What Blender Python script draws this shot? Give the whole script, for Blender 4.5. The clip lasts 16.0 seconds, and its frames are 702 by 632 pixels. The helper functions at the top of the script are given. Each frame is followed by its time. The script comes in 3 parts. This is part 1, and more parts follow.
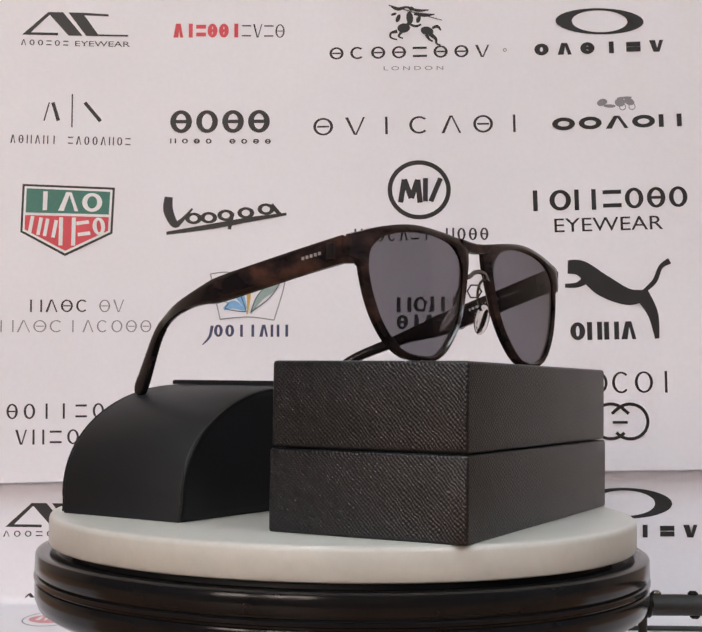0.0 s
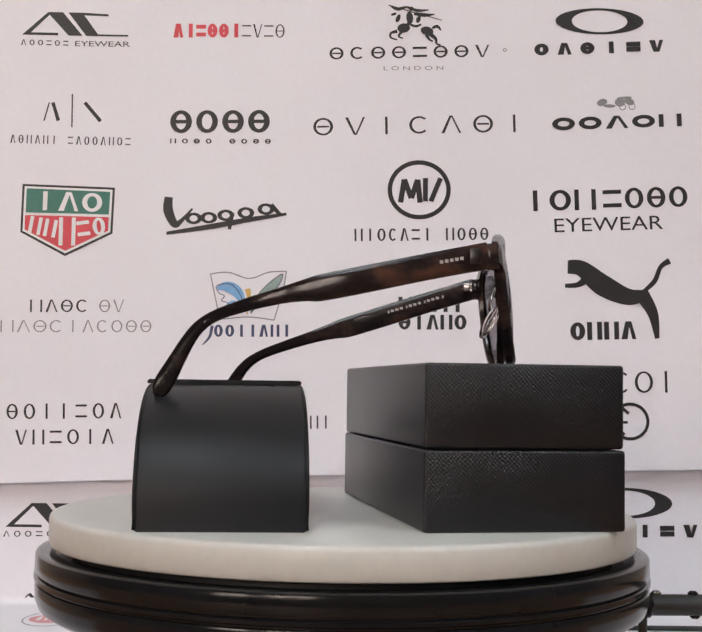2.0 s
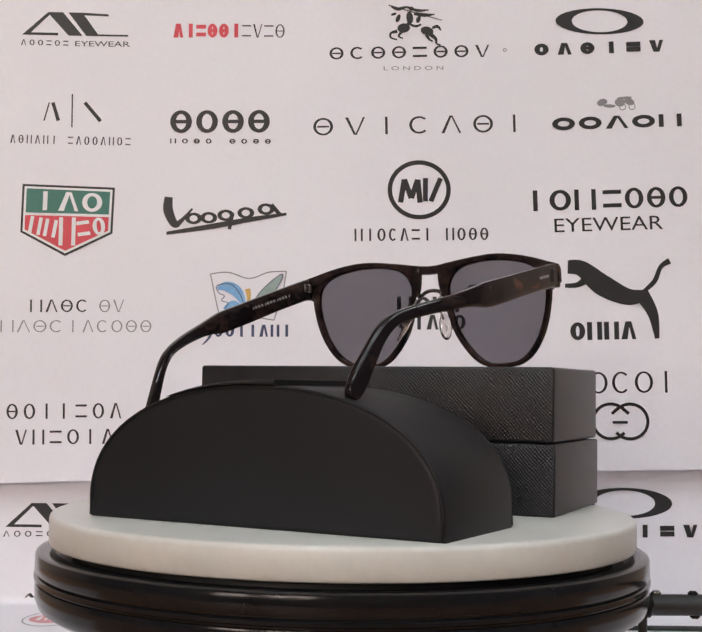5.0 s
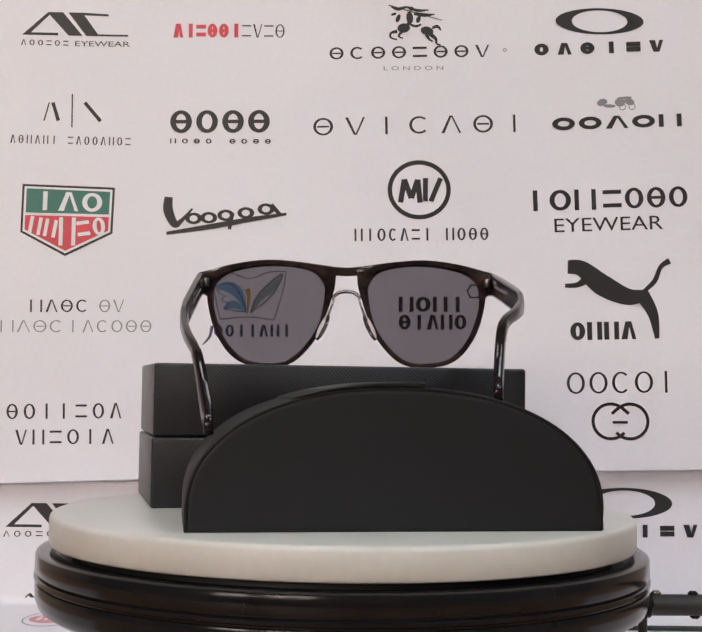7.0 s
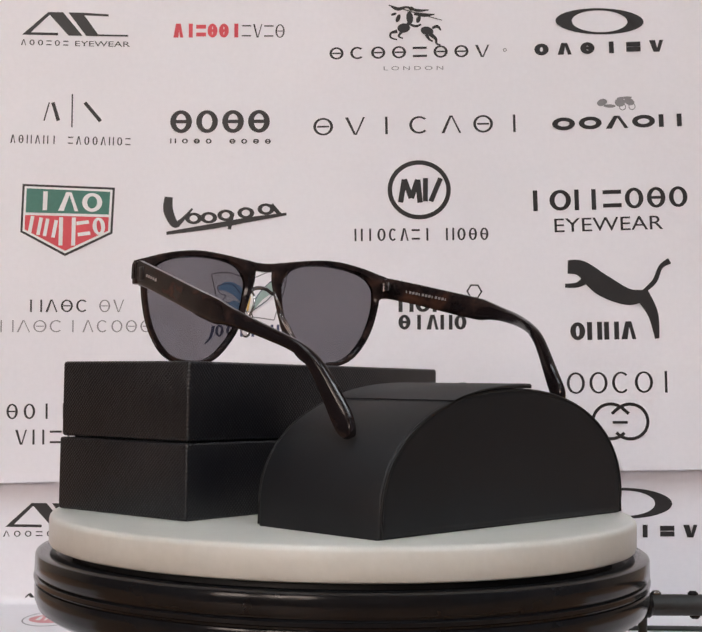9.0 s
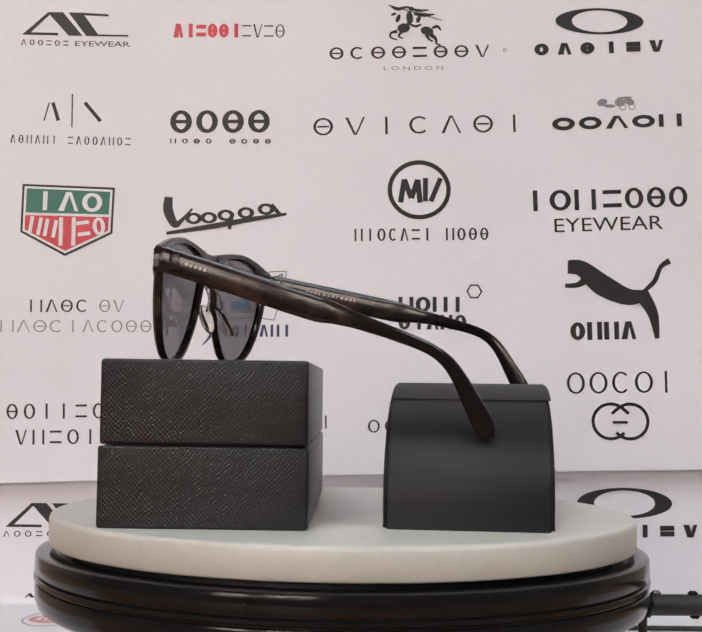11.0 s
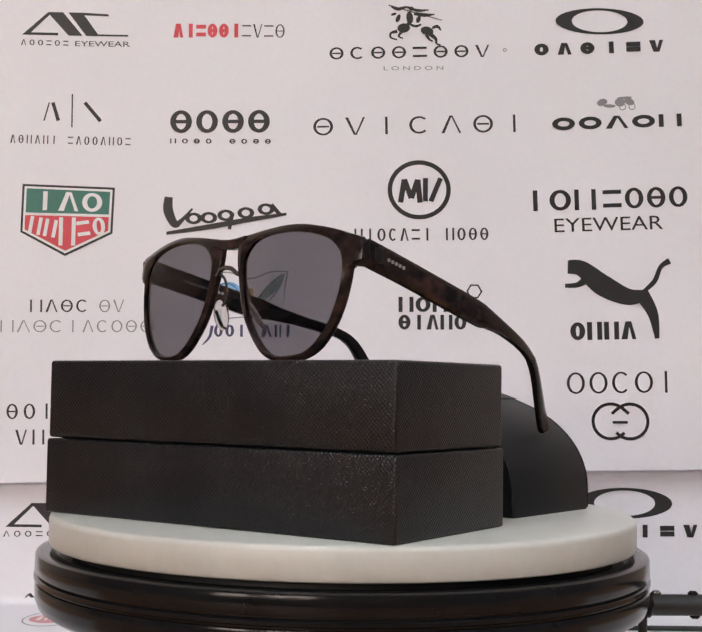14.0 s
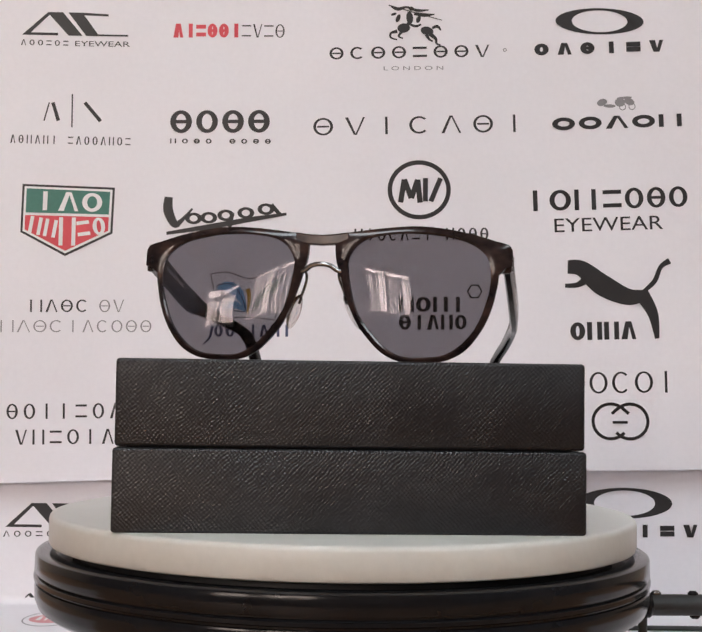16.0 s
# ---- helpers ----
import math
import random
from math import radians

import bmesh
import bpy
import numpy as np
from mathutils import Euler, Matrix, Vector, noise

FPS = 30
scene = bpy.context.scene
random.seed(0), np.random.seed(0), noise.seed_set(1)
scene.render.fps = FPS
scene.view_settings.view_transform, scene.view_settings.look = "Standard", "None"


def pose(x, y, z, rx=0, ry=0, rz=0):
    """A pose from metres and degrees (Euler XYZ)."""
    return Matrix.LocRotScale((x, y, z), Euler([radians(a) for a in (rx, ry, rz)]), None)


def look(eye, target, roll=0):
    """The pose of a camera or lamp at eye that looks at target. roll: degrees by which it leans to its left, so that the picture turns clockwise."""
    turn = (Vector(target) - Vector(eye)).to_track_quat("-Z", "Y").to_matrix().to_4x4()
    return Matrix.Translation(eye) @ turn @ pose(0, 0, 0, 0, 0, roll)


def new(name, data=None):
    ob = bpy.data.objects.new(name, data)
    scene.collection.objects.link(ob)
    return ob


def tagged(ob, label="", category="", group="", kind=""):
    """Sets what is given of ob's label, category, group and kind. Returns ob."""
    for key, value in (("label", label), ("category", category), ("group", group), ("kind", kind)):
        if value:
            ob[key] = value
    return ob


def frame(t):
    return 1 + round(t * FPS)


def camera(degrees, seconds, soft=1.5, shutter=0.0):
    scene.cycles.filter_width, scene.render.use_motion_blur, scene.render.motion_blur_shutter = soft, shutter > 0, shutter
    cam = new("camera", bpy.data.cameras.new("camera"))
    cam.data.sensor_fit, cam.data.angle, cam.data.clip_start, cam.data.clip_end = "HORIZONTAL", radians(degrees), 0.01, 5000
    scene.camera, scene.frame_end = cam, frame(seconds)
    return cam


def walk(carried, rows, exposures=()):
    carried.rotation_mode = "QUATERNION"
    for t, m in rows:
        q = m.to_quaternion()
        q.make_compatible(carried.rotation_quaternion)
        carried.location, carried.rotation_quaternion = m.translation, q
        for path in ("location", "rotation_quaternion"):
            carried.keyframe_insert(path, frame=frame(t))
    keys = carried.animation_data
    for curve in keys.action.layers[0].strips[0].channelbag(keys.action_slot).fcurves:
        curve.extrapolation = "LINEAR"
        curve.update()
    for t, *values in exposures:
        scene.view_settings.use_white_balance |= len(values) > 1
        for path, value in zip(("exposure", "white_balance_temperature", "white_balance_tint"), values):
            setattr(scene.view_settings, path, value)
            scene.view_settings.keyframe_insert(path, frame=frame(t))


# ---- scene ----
# A product on a turntable before a printed backdrop. The axis is the z axis, the platter's top is z = 0.

# ---- camera ----
cam = camera(31.68, 16.0, soft=1.7)
EYE = (0.0, -0.5377, 0.0525)
VIEW = look(EYE, (0.00161, 0.4608, 0.11045), roll=0.76)
walk(cam, [(0.0, VIEW), (16.0, VIEW)], exposures=[(0.0, 0.24), (16.0, 0.24)])

# ---- world and light ----
world = bpy.data.worlds.new("sky")
scene.world = world
world.use_nodes = True
wn = world.node_tree.nodes
sky = wn.new("ShaderNodeTexSky")
sky.sky_type = 'NISHITA'
sky.sun_disc = False
sky.sun_elevation, sky.sun_rotation = radians(40), radians(200)
wn["Background"].inputs["Strength"].default_value = 0.12
world.node_tree.links.new(sky.outputs[0], wn["Background"].inputs["Color"])

WINDOWS = [(-2.9, -1.85), (-1.55, -0.5)]     # openings in the south wall, x from and to
SILL, LINTEL = 0.42, 1.16
SOUTH, NORTH, WEST, EAST, FLOOR, CEIL = -3.0, 0.36, -3.2, 2.6, -0.85, 1.95


def area_lamp(name, m, sx, sy, watts, colour):
    data = bpy.data.lights.new(name, "AREA")
    data.shape, data.size, data.size_y, data.energy, data.color = "RECTANGLE", sx, sy, watts, colour
    ob = new(name, data)
    ob.matrix_world = m
    return ob


for x0, x1 in WINDOWS:
    area_lamp("window_light", pose((x0 + x1) / 2, SOUTH - 0.16, (SILL + LINTEL) / 2, 90, 0, 0), x1 - x0, LINTEL - SILL, 48, (1.0, 0.82, 0.72))

# Strength of ceiling panels added as an assumed overhead source, out of view.
ADDED_PANEL_GLOW = 12.6


# ---- materials ----
def material(name, rough=0.5, metal=0.0, spec=0.5):
    m = bpy.data.materials.new(name)
    m.use_nodes = True
    b = m.node_tree.nodes["Principled BSDF"]
    b.inputs["Roughness"].default_value = rough
    b.inputs["Metallic"].default_value = metal
    b.inputs["Specular IOR Level"].default_value = spec
    return m, m.node_tree.nodes, m.node_tree.links, b


def coords(n, l, scale):
    c = n.new("ShaderNodeTexCoord")
    mp = n.new("ShaderNodeMapping")
    mp.inputs["Scale"].default_value = scale if isinstance(scale, tuple) else (scale,) * 3
    l.new(c.outputs["Object"], mp.inputs["Vector"])
    return mp.outputs["Vector"]


def noise_at(n, l, scale, detail=4.0, rough=0.5):
    t = n.new("ShaderNodeTexNoise")
    t.inputs["Scale"].default_value, t.inputs["Detail"].default_value, t.inputs["Roughness"].default_value = 1.0, detail, rough
    l.new(coords(n, l, scale), t.inputs["Vector"])
    return t.outputs["Fac"]


def ramp(n, l, fac, stops):
    r = n.new("ShaderNodeValToRGB")
    e = r.color_ramp.elements
    while len(e) < len(stops):
        e.new(0.5)
    for el, (p, c) in zip(e, stops):
        el.position, el.color = p, (*c, 1)
    l.new(fac, r.inputs["Fac"])
    return r.outputs["Color"]


def bump(n, l, b, height, strength, distance):
    k = n.new("ShaderNodeBump")
    k.inputs["Strength"].default_value, k.inputs["Distance"].default_value = strength, distance
    l.new(height, k.inputs["Height"])
    l.new(k.outputs["Normal"], b.inputs["Normal"])


def calc(n, l, op, a, b):
    k = n.new("ShaderNodeMath")
    k.operation = op
    for s, x in zip(k.inputs, (a, b)):
        if isinstance(x, (int, float)):
            s.default_value = x
        else:
            l.new(x, s)
    return k.outputs[0]


def mottled(name, dark, light, scale, rough=0.5, metal=0.0, spec=0.5, relief=0.0, fine=8.0):
    """A plain surface with large stains, fine grain and relief."""
    m, n, l, b = material(name, rough, metal, spec)
    big = noise_at(n, l, scale)
    small = noise_at(n, l, scale * fine)
    mix = calc(n, l, "ADD", calc(n, l, "MULTIPLY", big, 0.65), calc(n, l, "MULTIPLY", small, 0.35))
    l.new(ramp(n, l, mix, [(0.3, dark), (0.7, light)]), b.inputs["Base Color"])
    r = n.new("ShaderNodeMapRange")
    r.inputs["To Min"].default_value, r.inputs["To Max"].default_value = rough * 0.85, min(1.0, rough * 1.15)
    l.new(small, r.inputs["Value"])
    l.new(r.outputs[0], b.inputs["Roughness"])
    if relief:
        bump(n, l, b, small, 0.5, relief)
    return m


def cross_grain(name, dark, light, rough, pitch, depth):
    """Leather pressed with a fine diagonal cross grain."""
    m, n, l, b = material(name, rough, 0.0, 0.5)
    c = n.new("ShaderNodeTexCoord")
    s = n.new("ShaderNodeSeparateXYZ")
    l.new(c.outputs["Object"], s.inputs[0])
    wob = calc(n, l, "MULTIPLY", noise_at(n, l, 220.0, 3.0), pitch * 1.8)
    along = calc(n, l, "ADD", calc(n, l, "ADD", s.outputs["X"], s.outputs["Y"]), wob)
    rise = calc(n, l, "MULTIPLY", s.outputs["Z"], 0.95)
    k = 2 * math.pi / pitch
    w1 = calc(n, l, "SINE", calc(n, l, "MULTIPLY", calc(n, l, "SUBTRACT", along, rise), k), 0.0)
    w2 = calc(n, l, "SINE", calc(n, l, "MULTIPLY", calc(n, l, "ADD", along, rise), k * 0.93), 0.0)
    h = calc(n, l, "ADD", w1, calc(n, l, "MULTIPLY", w2, 0.75))
    worn = ramp(n, l, noise_at(n, l, 38.0, 3.0), [(0.32, (0.45, 0.45, 0.45)), (0.7, (1.0, 1.0, 1.0))])
    h = calc(n, l, "MULTIPLY", calc(n, l, "ADD", h, calc(n, l, "MULTIPLY", noise_at(n, l, 1300.0, 2.0), 1.8)), worn)
    l.new(ramp(n, l, noise_at(n, l, 45.0), [(0.3, dark), (0.75, light)]), b.inputs["Base Color"])
    bump(n, l, b, h, 0.6, depth)
    return m


def tortoise(name, amber, reach):
    m, n, l, b = material(name, 0.17, 0.0, 0.25)
    d = noise_at(n, l, (70.0, 70.0, 110.0), 3.0, 0.55)
    c = n.new("ShaderNodeTexCoord")
    p = n.new("ShaderNodeSeparateXYZ")
    l.new(c.outputs["Object"], p.inputs[0])
    tip = n.new("ShaderNodeMapRange")          # the mottling gets darker towards the ear tips
    tip.inputs["From Min"].default_value, tip.inputs["From Max"].default_value, tip.inputs["To Max"].default_value = 0.055, 0.105, 0.24
    l.new(p.outputs["Y"], tip.inputs["Value"])
    d = calc(n, l, "SUBTRACT", d, tip.outputs[0])
    l.new(ramp(n, l, d, [(0.40, (0.0100, 0.0070, 0.0078)), (0.53, (0.026, 0.0165, 0.0155)), (reach, amber)]), b.inputs["Base Color"])
    b.inputs["Coat Weight"].default_value = 0.1
    b.inputs["Coat Roughness"].default_value = 0.08
    return m


def glassy(name, tint, ior, rough):
    m = bpy.data.materials.new(name)
    m.use_nodes = True
    n, l = m.node_tree.nodes, m.node_tree.links
    n.remove(n["Principled BSDF"])
    g = n.new("ShaderNodeBsdfGlass")
    g.inputs["Color"].default_value, g.inputs["Roughness"].default_value, g.inputs["IOR"].default_value = (*tint, 1), rough, ior
    l.new(g.outputs[0], n["Material Output"].inputs["Surface"])
    return m


def glowing(name, colour, strength):
    m = bpy.data.materials.new(name)
    m.use_nodes = True
    n, l = m.node_tree.nodes, m.node_tree.links
    n.remove(n["Principled BSDF"])
    e = n.new("ShaderNodeEmission")
    e.inputs["Color"].default_value, e.inputs["Strength"].default_value = (*colour, 1), strength
    l.new(e.outputs[0], n["Material Output"].inputs["Surface"])
    return m


PAPER = mottled("printed_vinyl", (0.763, 0.735, 0.768), (0.821, 0.793, 0.826), 5.0, 0.42, fine=60.0)
INK = mottled("black_ink", (0.013, 0.012, 0.013), (0.021, 0.019, 0.020), 60.0, 0.45)
GREY_INK = mottled("grey_ink", (0.22, 0.21, 0.22), (0.28, 0.27, 0.28), 60.0, 0.45)
# A paler, pinker red than RED_INK, for the emblem on the lying sheet.
PINK_INK = mottled("pale_red_ink", (0.60, 0.17, 0.19), (0.68, 0.27, 0.29), 90.0, 0.4)
RED_INK = mottled("red_ink", (0.60, 0.045, 0.065), (0.68, 0.07, 0.09), 60.0, 0.45)
GREEN_INK = mottled("green_ink", (0.030, 0.15, 0.115), (0.045, 0.19, 0.145), 60.0, 0.45)
BLUE_INK = mottled("blue_ink", (0.14, 0.34, 0.62), (0.25, 0.48, 0.72), 90.0, 0.45)
SAGE_INK = mottled("sage_ink", (0.22, 0.32, 0.30), (0.36, 0.44, 0.40), 90.0, 0.45)
OCHRE_INK = mottled("ochre_ink", (0.58, 0.33, 0.06), (0.66, 0.42, 0.12), 90.0, 0.45)
NAVY_INK = mottled("navy_ink", (0.035, 0.045, 0.10), (0.05, 0.06, 0.13), 60.0, 0.45)
WHITE_INK = mottled("white_ink", (0.74, 0.73, 0.73), (0.80, 0.79, 0.79), 60.0, 0.45)
STONE = mottled("white_stone", (0.54, 0.53, 0.495), (0.62, 0.61, 0.57), 22.0, 0.34, relief=0.0001, fine=12.0)
GLOSS_BLACK = mottled("glossy_black_plastic", (0.006, 0.006, 0.007), (0.010, 0.010, 0.0115), 30.0, 0.15, spec=0.24)
MATT_BLACK = mottled("matt_black_plastic", (0.010, 0.010, 0.010), (0.02, 0.02, 0.02), 60.0, 0.5, relief=0.0001)
GRAIN = cross_grain("cross_grain_leather", (0.0036, 0.0037, 0.0056), (0.0062, 0.0063, 0.0092), 0.33, 0.0016, 0.00013)
HIDE = mottled("soft_black_leather", (0.0056, 0.0060, 0.0076), (0.0092, 0.0098, 0.0124), 30.0, 0.52, spec=0.36, relief=0.00006, fine=70.0)
PIPING = mottled("black_edge_leather", (0.004, 0.004, 0.0045), (0.007, 0.007, 0.0075), 60.0, 0.55, spec=0.3)
ACETATE = tortoise("dark_tortoise_acetate", (0.070, 0.036, 0.028), 0.80)
AMBER = tortoise("amber_tortoise_acetate", (0.098, 0.042, 0.027), 0.80)
LENS = glassy("grey_sun_lens", (0.475, 0.465, 0.485), 1.5, 0.0)
CLEAR = glassy("clear_silicone", (0.90, 0.88, 0.87), 1.4, 0.08)
STEEL = mottled("brushed_gunmetal", (0.24, 0.23, 0.23), (0.34, 0.33, 0.33), 200.0, 0.25, 1.0)
DARK_STEEL = mottled("dark_plate", (0.008, 0.006, 0.006), (0.012, 0.009, 0.009), 200.0, 0.3, 0.0)
SILVER = mottled("silver_print", (0.32, 0.30, 0.29), (0.42, 0.40, 0.39), 200.0, 0.45, 0.3)
COOL_PLASTER = mottled("grey_blue_wall_paint", (0.19, 0.20, 0.225), (0.24, 0.25, 0.28), 2.0, 0.7, relief=0.0004, fine=90.0)
PLASTER = mottled("painted_plaster", (0.40, 0.34, 0.29), (0.46, 0.39, 0.34), 2.0, 0.75, relief=0.0004, fine=90.0)
BROWN_WALL = mottled("brown_wall_paint", (0.25, 0.165, 0.115), (0.32, 0.215, 0.15), 2.0, 0.6, relief=0.0004, fine=90.0)
BOARDS = mottled("brown_floor", (0.22, 0.105, 0.05), (0.30, 0.15, 0.075), 3.0, 0.4, fine=20.0)
DESK = mottled("brown_laminate", (0.42, 0.225, 0.11), (0.52, 0.29, 0.15), 4.0, 0.4, fine=30.0)
WINDOW_PAINT = mottled("white_window_paint", (0.66, 0.65, 0.63), (0.74, 0.73, 0.71), 12.0, 0.4)
BLIND = mottled("cream_blind_fabric", (0.58, 0.52, 0.46), (0.66, 0.60, 0.54), 40.0, 0.8)
ADDED_PANEL = glowing("added_glow_diffuser", (0.90, 0.975, 1.03), ADDED_PANEL_GLOW)


# ---- mesh helpers ----
def mesh_of(name, bm, mat, smooth=35):
    me = bpy.data.meshes.new(name)
    bmesh.ops.recalc_face_normals(bm, faces=bm.faces)
    bm.to_mesh(me)
    bm.free()
    me.materials.append(mat)
    if smooth:
        for p in me.polygons:
            p.use_smooth = True
        me.set_sharp_from_angle(angle=radians(smooth))
    return me


def part(name, bm, mat, parent, label="", smooth=35):
    """Links a bmesh as one mesh object under a thing or under a part."""
    ob = new(name, mesh_of(name, bm, mat, smooth))
    ob.parent = parent
    return tagged(ob, label)


def empty(name, m, label, category, group=""):
    ob = new(name)
    ob.empty_display_size = 0.02
    ob.matrix_world = m
    return tagged(ob, label, category, group)


def structure(name, bm, mat, label, category, smooth=35):
    return tagged(new(name, mesh_of(name, bm, mat, smooth)), label, category, kind="structure")


def box(bm, x0, x1, y0, y1, z0, z1, bevel=0.0, segments=3):
    made = bmesh.ops.create_cube(bm, size=1.0, matrix=Matrix.LocRotScale(((x0 + x1) / 2, (y0 + y1) / 2, (z0 + z1) / 2), None, (x1 - x0, y1 - y0, z1 - z0)))
    if bevel:
        edges = list({e for v in made["verts"] for e in v.link_edges})
        bmesh.ops.bevel(bm, geom=edges, offset=bevel, segments=segments, profile=0.5, affect="EDGES")
    return bm


def lathe(profile, steps=160, centre=(0, 0)):
    """A turned body from (radius, z) pairs, closed at the axis where the radius is 0."""
    bm = bmesh.new()
    rings = []
    for r, z in profile:
        if r <= 0:
            rings.append([bm.verts.new((centre[0], centre[1], z))])
        else:
            rings.append([bm.verts.new((centre[0] + r * math.cos(2 * math.pi * i / steps), centre[1] + r * math.sin(2 * math.pi * i / steps), z)) for i in range(steps)])
    for a, b in zip(rings, rings[1:]):
        for i in range(steps):
            j = (i + 1) % steps
            q = [a[i % len(a)], a[j % len(a)], b[j % len(b)], b[i % len(b)]]
            q = [v for k, v in enumerate(q) if v not in q[:k]]
            if len(q) > 2:
                bm.faces.new(q)
    return bm


def tube(bm, path, radius, sides=10, caps=True, squash=1.0):
    """A round bar along a list of points."""
    path = [Vector(p) for p in path]
    rings = []
    for i, p in enumerate(path):
        d = (path[min(i + 1, len(path) - 1)] - path[max(i - 1, 0)]).normalized()
        side = d.cross(Vector((0, 0, 1)))
        if side.length < 1e-3:
            side = d.cross(Vector((0, 1, 0)))
        side.normalize()
        up = side.cross(d)
        r = radius[i] if isinstance(radius, list) else radius
        rings.append([bm.verts.new(p + side * r * math.cos(2 * math.pi * k / sides) + up * r * squash * math.sin(2 * math.pi * k / sides)) for k in range(sides)])
    for a, b in zip(rings, rings[1:]):
        for k in range(sides):
            bm.faces.new((a[k], a[(k + 1) % sides], b[(k + 1) % sides], b[k]))
    if caps:
        bm.faces.new(rings[0])
        bm.faces.new(rings[-1])
    return bm


def spline(pts, n, closed=False):
    """n points along a Catmull-Rom curve through pts (tuples of any length)."""
    pts = np.array(pts, float)
    k = len(pts)
    out = []
    span = k if closed else k - 1
    for i in range(n):
        s = i * span / (n if closed else n - 1)
        j = min(int(s), span - 1)
        u = s - j
        g = (lambda q: pts[q % k]) if closed else (lambda q: pts[min(max(q, 0), k - 1)])
        a, b, c, d = g(j - 1), g(j), g(j + 1), g(j + 2)
        out.append(0.5 * (2 * b + (c - a) * u + (2 * a - 5 * b + 4 * c - d) * u * u + (3 * b - a - 3 * c + d) * u ** 3))
    return [tuple(float(x) for x in p) for p in out]


# ---- the room ----
def room():
    w = 0.2
    bm = bmesh.new()
    x = WEST - w
    for x0, x1 in WINDOWS:
        box(bm, x, x0, SOUTH - w, SOUTH, FLOOR, CEIL)
        box(bm, x0, x1, SOUTH - w, SOUTH, FLOOR, SILL)
        box(bm, x0, x1, SOUTH - w, SOUTH, LINTEL, CEIL)
        x = x1
    box(bm, x, EAST + w, SOUTH - w, SOUTH, FLOOR, CEIL)
    structure("wall_south", bm, BROWN_WALL, "brown painted wall with two windows", "wall", 0)
    structure("wall_north", box(bmesh.new(), WEST - w, EAST + w, NORTH, NORTH + w, FLOOR, CEIL), PLASTER, "warm grey plastered wall behind the backdrop", "wall", 0)
    structure("wall_west", box(bmesh.new(), WEST - w, WEST, SOUTH, NORTH, FLOOR, CEIL), COOL_PLASTER, "grey-blue painted side wall", "wall", 0)
    structure("wall_east", box(bmesh.new(), EAST, EAST + w, SOUTH, NORTH, FLOOR, CEIL), COOL_PLASTER, "grey-blue painted side wall", "wall", 0)
    structure("floor", box(bmesh.new(), WEST - w, EAST + w, SOUTH - w, NORTH + w, FLOOR - 0.1, FLOOR), BOARDS, "brown floor of the room", "floor", 0)
    structure("ceiling", box(bmesh.new(), WEST - w, EAST + w, SOUTH - w, NORTH + w, CEIL, CEIL + 0.1), PLASTER, "white plastered ceiling", "ceiling", 0)
    for i, (x0, x1) in enumerate(WINDOWS):
        f = 0.05
        win = structure("window_%d" % (i + 1), box(bmesh.new(), x0 - 0.03, x1 + 0.03, SOUTH - 0.02, SOUTH + 0.06, SILL - 0.03, SILL - 0.001, 0.004), WINDOW_PAINT, "white framed window with open blinds", "window")
        bm = bmesh.new()
        for a, b in ((x0, x0 + f), (x1 - f, x1), ((x0 + x1 - f) / 2, (x0 + x1 + f) / 2)):
            box(bm, a, b, SOUTH - 0.12, SOUTH - 0.06, SILL, LINTEL)
        for a in (SILL, LINTEL - 0.2, LINTEL - f):
            box(bm, x0 + f, x1 - f, SOUTH - 0.118, SOUTH - 0.062, a, a + f)
        part("window_frame", bm, WINDOW_PAINT, win, "", 0)
        rng = random.Random(i + 3)
        data = mesh_of("slat", box(bmesh.new(), -0.024, 0.024, -0.0008, 0.0008, SILL + 0.02, LINTEL - 0.16), BLIND, 0)
        for k in range(18):
            s = new("slat", data)
            s.matrix_world = pose(x0 + 0.07 + k * (x1 - x0 - 0.14) / 17, SOUTH - 0.03, 0, 0, 0, 44 + rng.uniform(-40, 30))
            s.parent = win


# A glowing panel added on the unseen ceiling to light the set from above.
def added_ceiling_light(x, y):
    t = empty("added_ceiling_light", pose(x, y, CEIL), "square white ceiling light panel, unseen, added for overhead light", "ceiling light", "ceiling lights")
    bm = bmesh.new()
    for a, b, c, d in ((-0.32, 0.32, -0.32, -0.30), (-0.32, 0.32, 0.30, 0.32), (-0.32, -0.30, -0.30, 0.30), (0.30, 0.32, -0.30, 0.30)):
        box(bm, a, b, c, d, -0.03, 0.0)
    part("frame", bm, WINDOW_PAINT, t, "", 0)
    part("diffuser", box(bmesh.new(), -0.30, 0.30, -0.30, 0.30, -0.02, -0.001), ADDED_PANEL, t, "", 0)


# ---- backdrop ----
WALL_Y, LOW_Y, GROUND, SWEEP = 0.300, 0.311, -0.0965, 0.006


def ripple(u, v):
    """How far the hung sheet bows towards the room, in metres, at u, v in millimetres."""
    return 0.0004 * math.exp(-((u + 228) / 14) ** 2) * min(1.0, max(0.0, (v - 5) / 60)) + 0.0006 * math.sin(u * 0.021 + 0.6) + 0.0005 * math.sin(v * 0.017 + u * 0.006)


def hem(u):
    """The height of the upper sheet's lower edge, in millimetres."""
    return -7.6 + 0.0322 * (u + 50) - 0.00002 * u * u


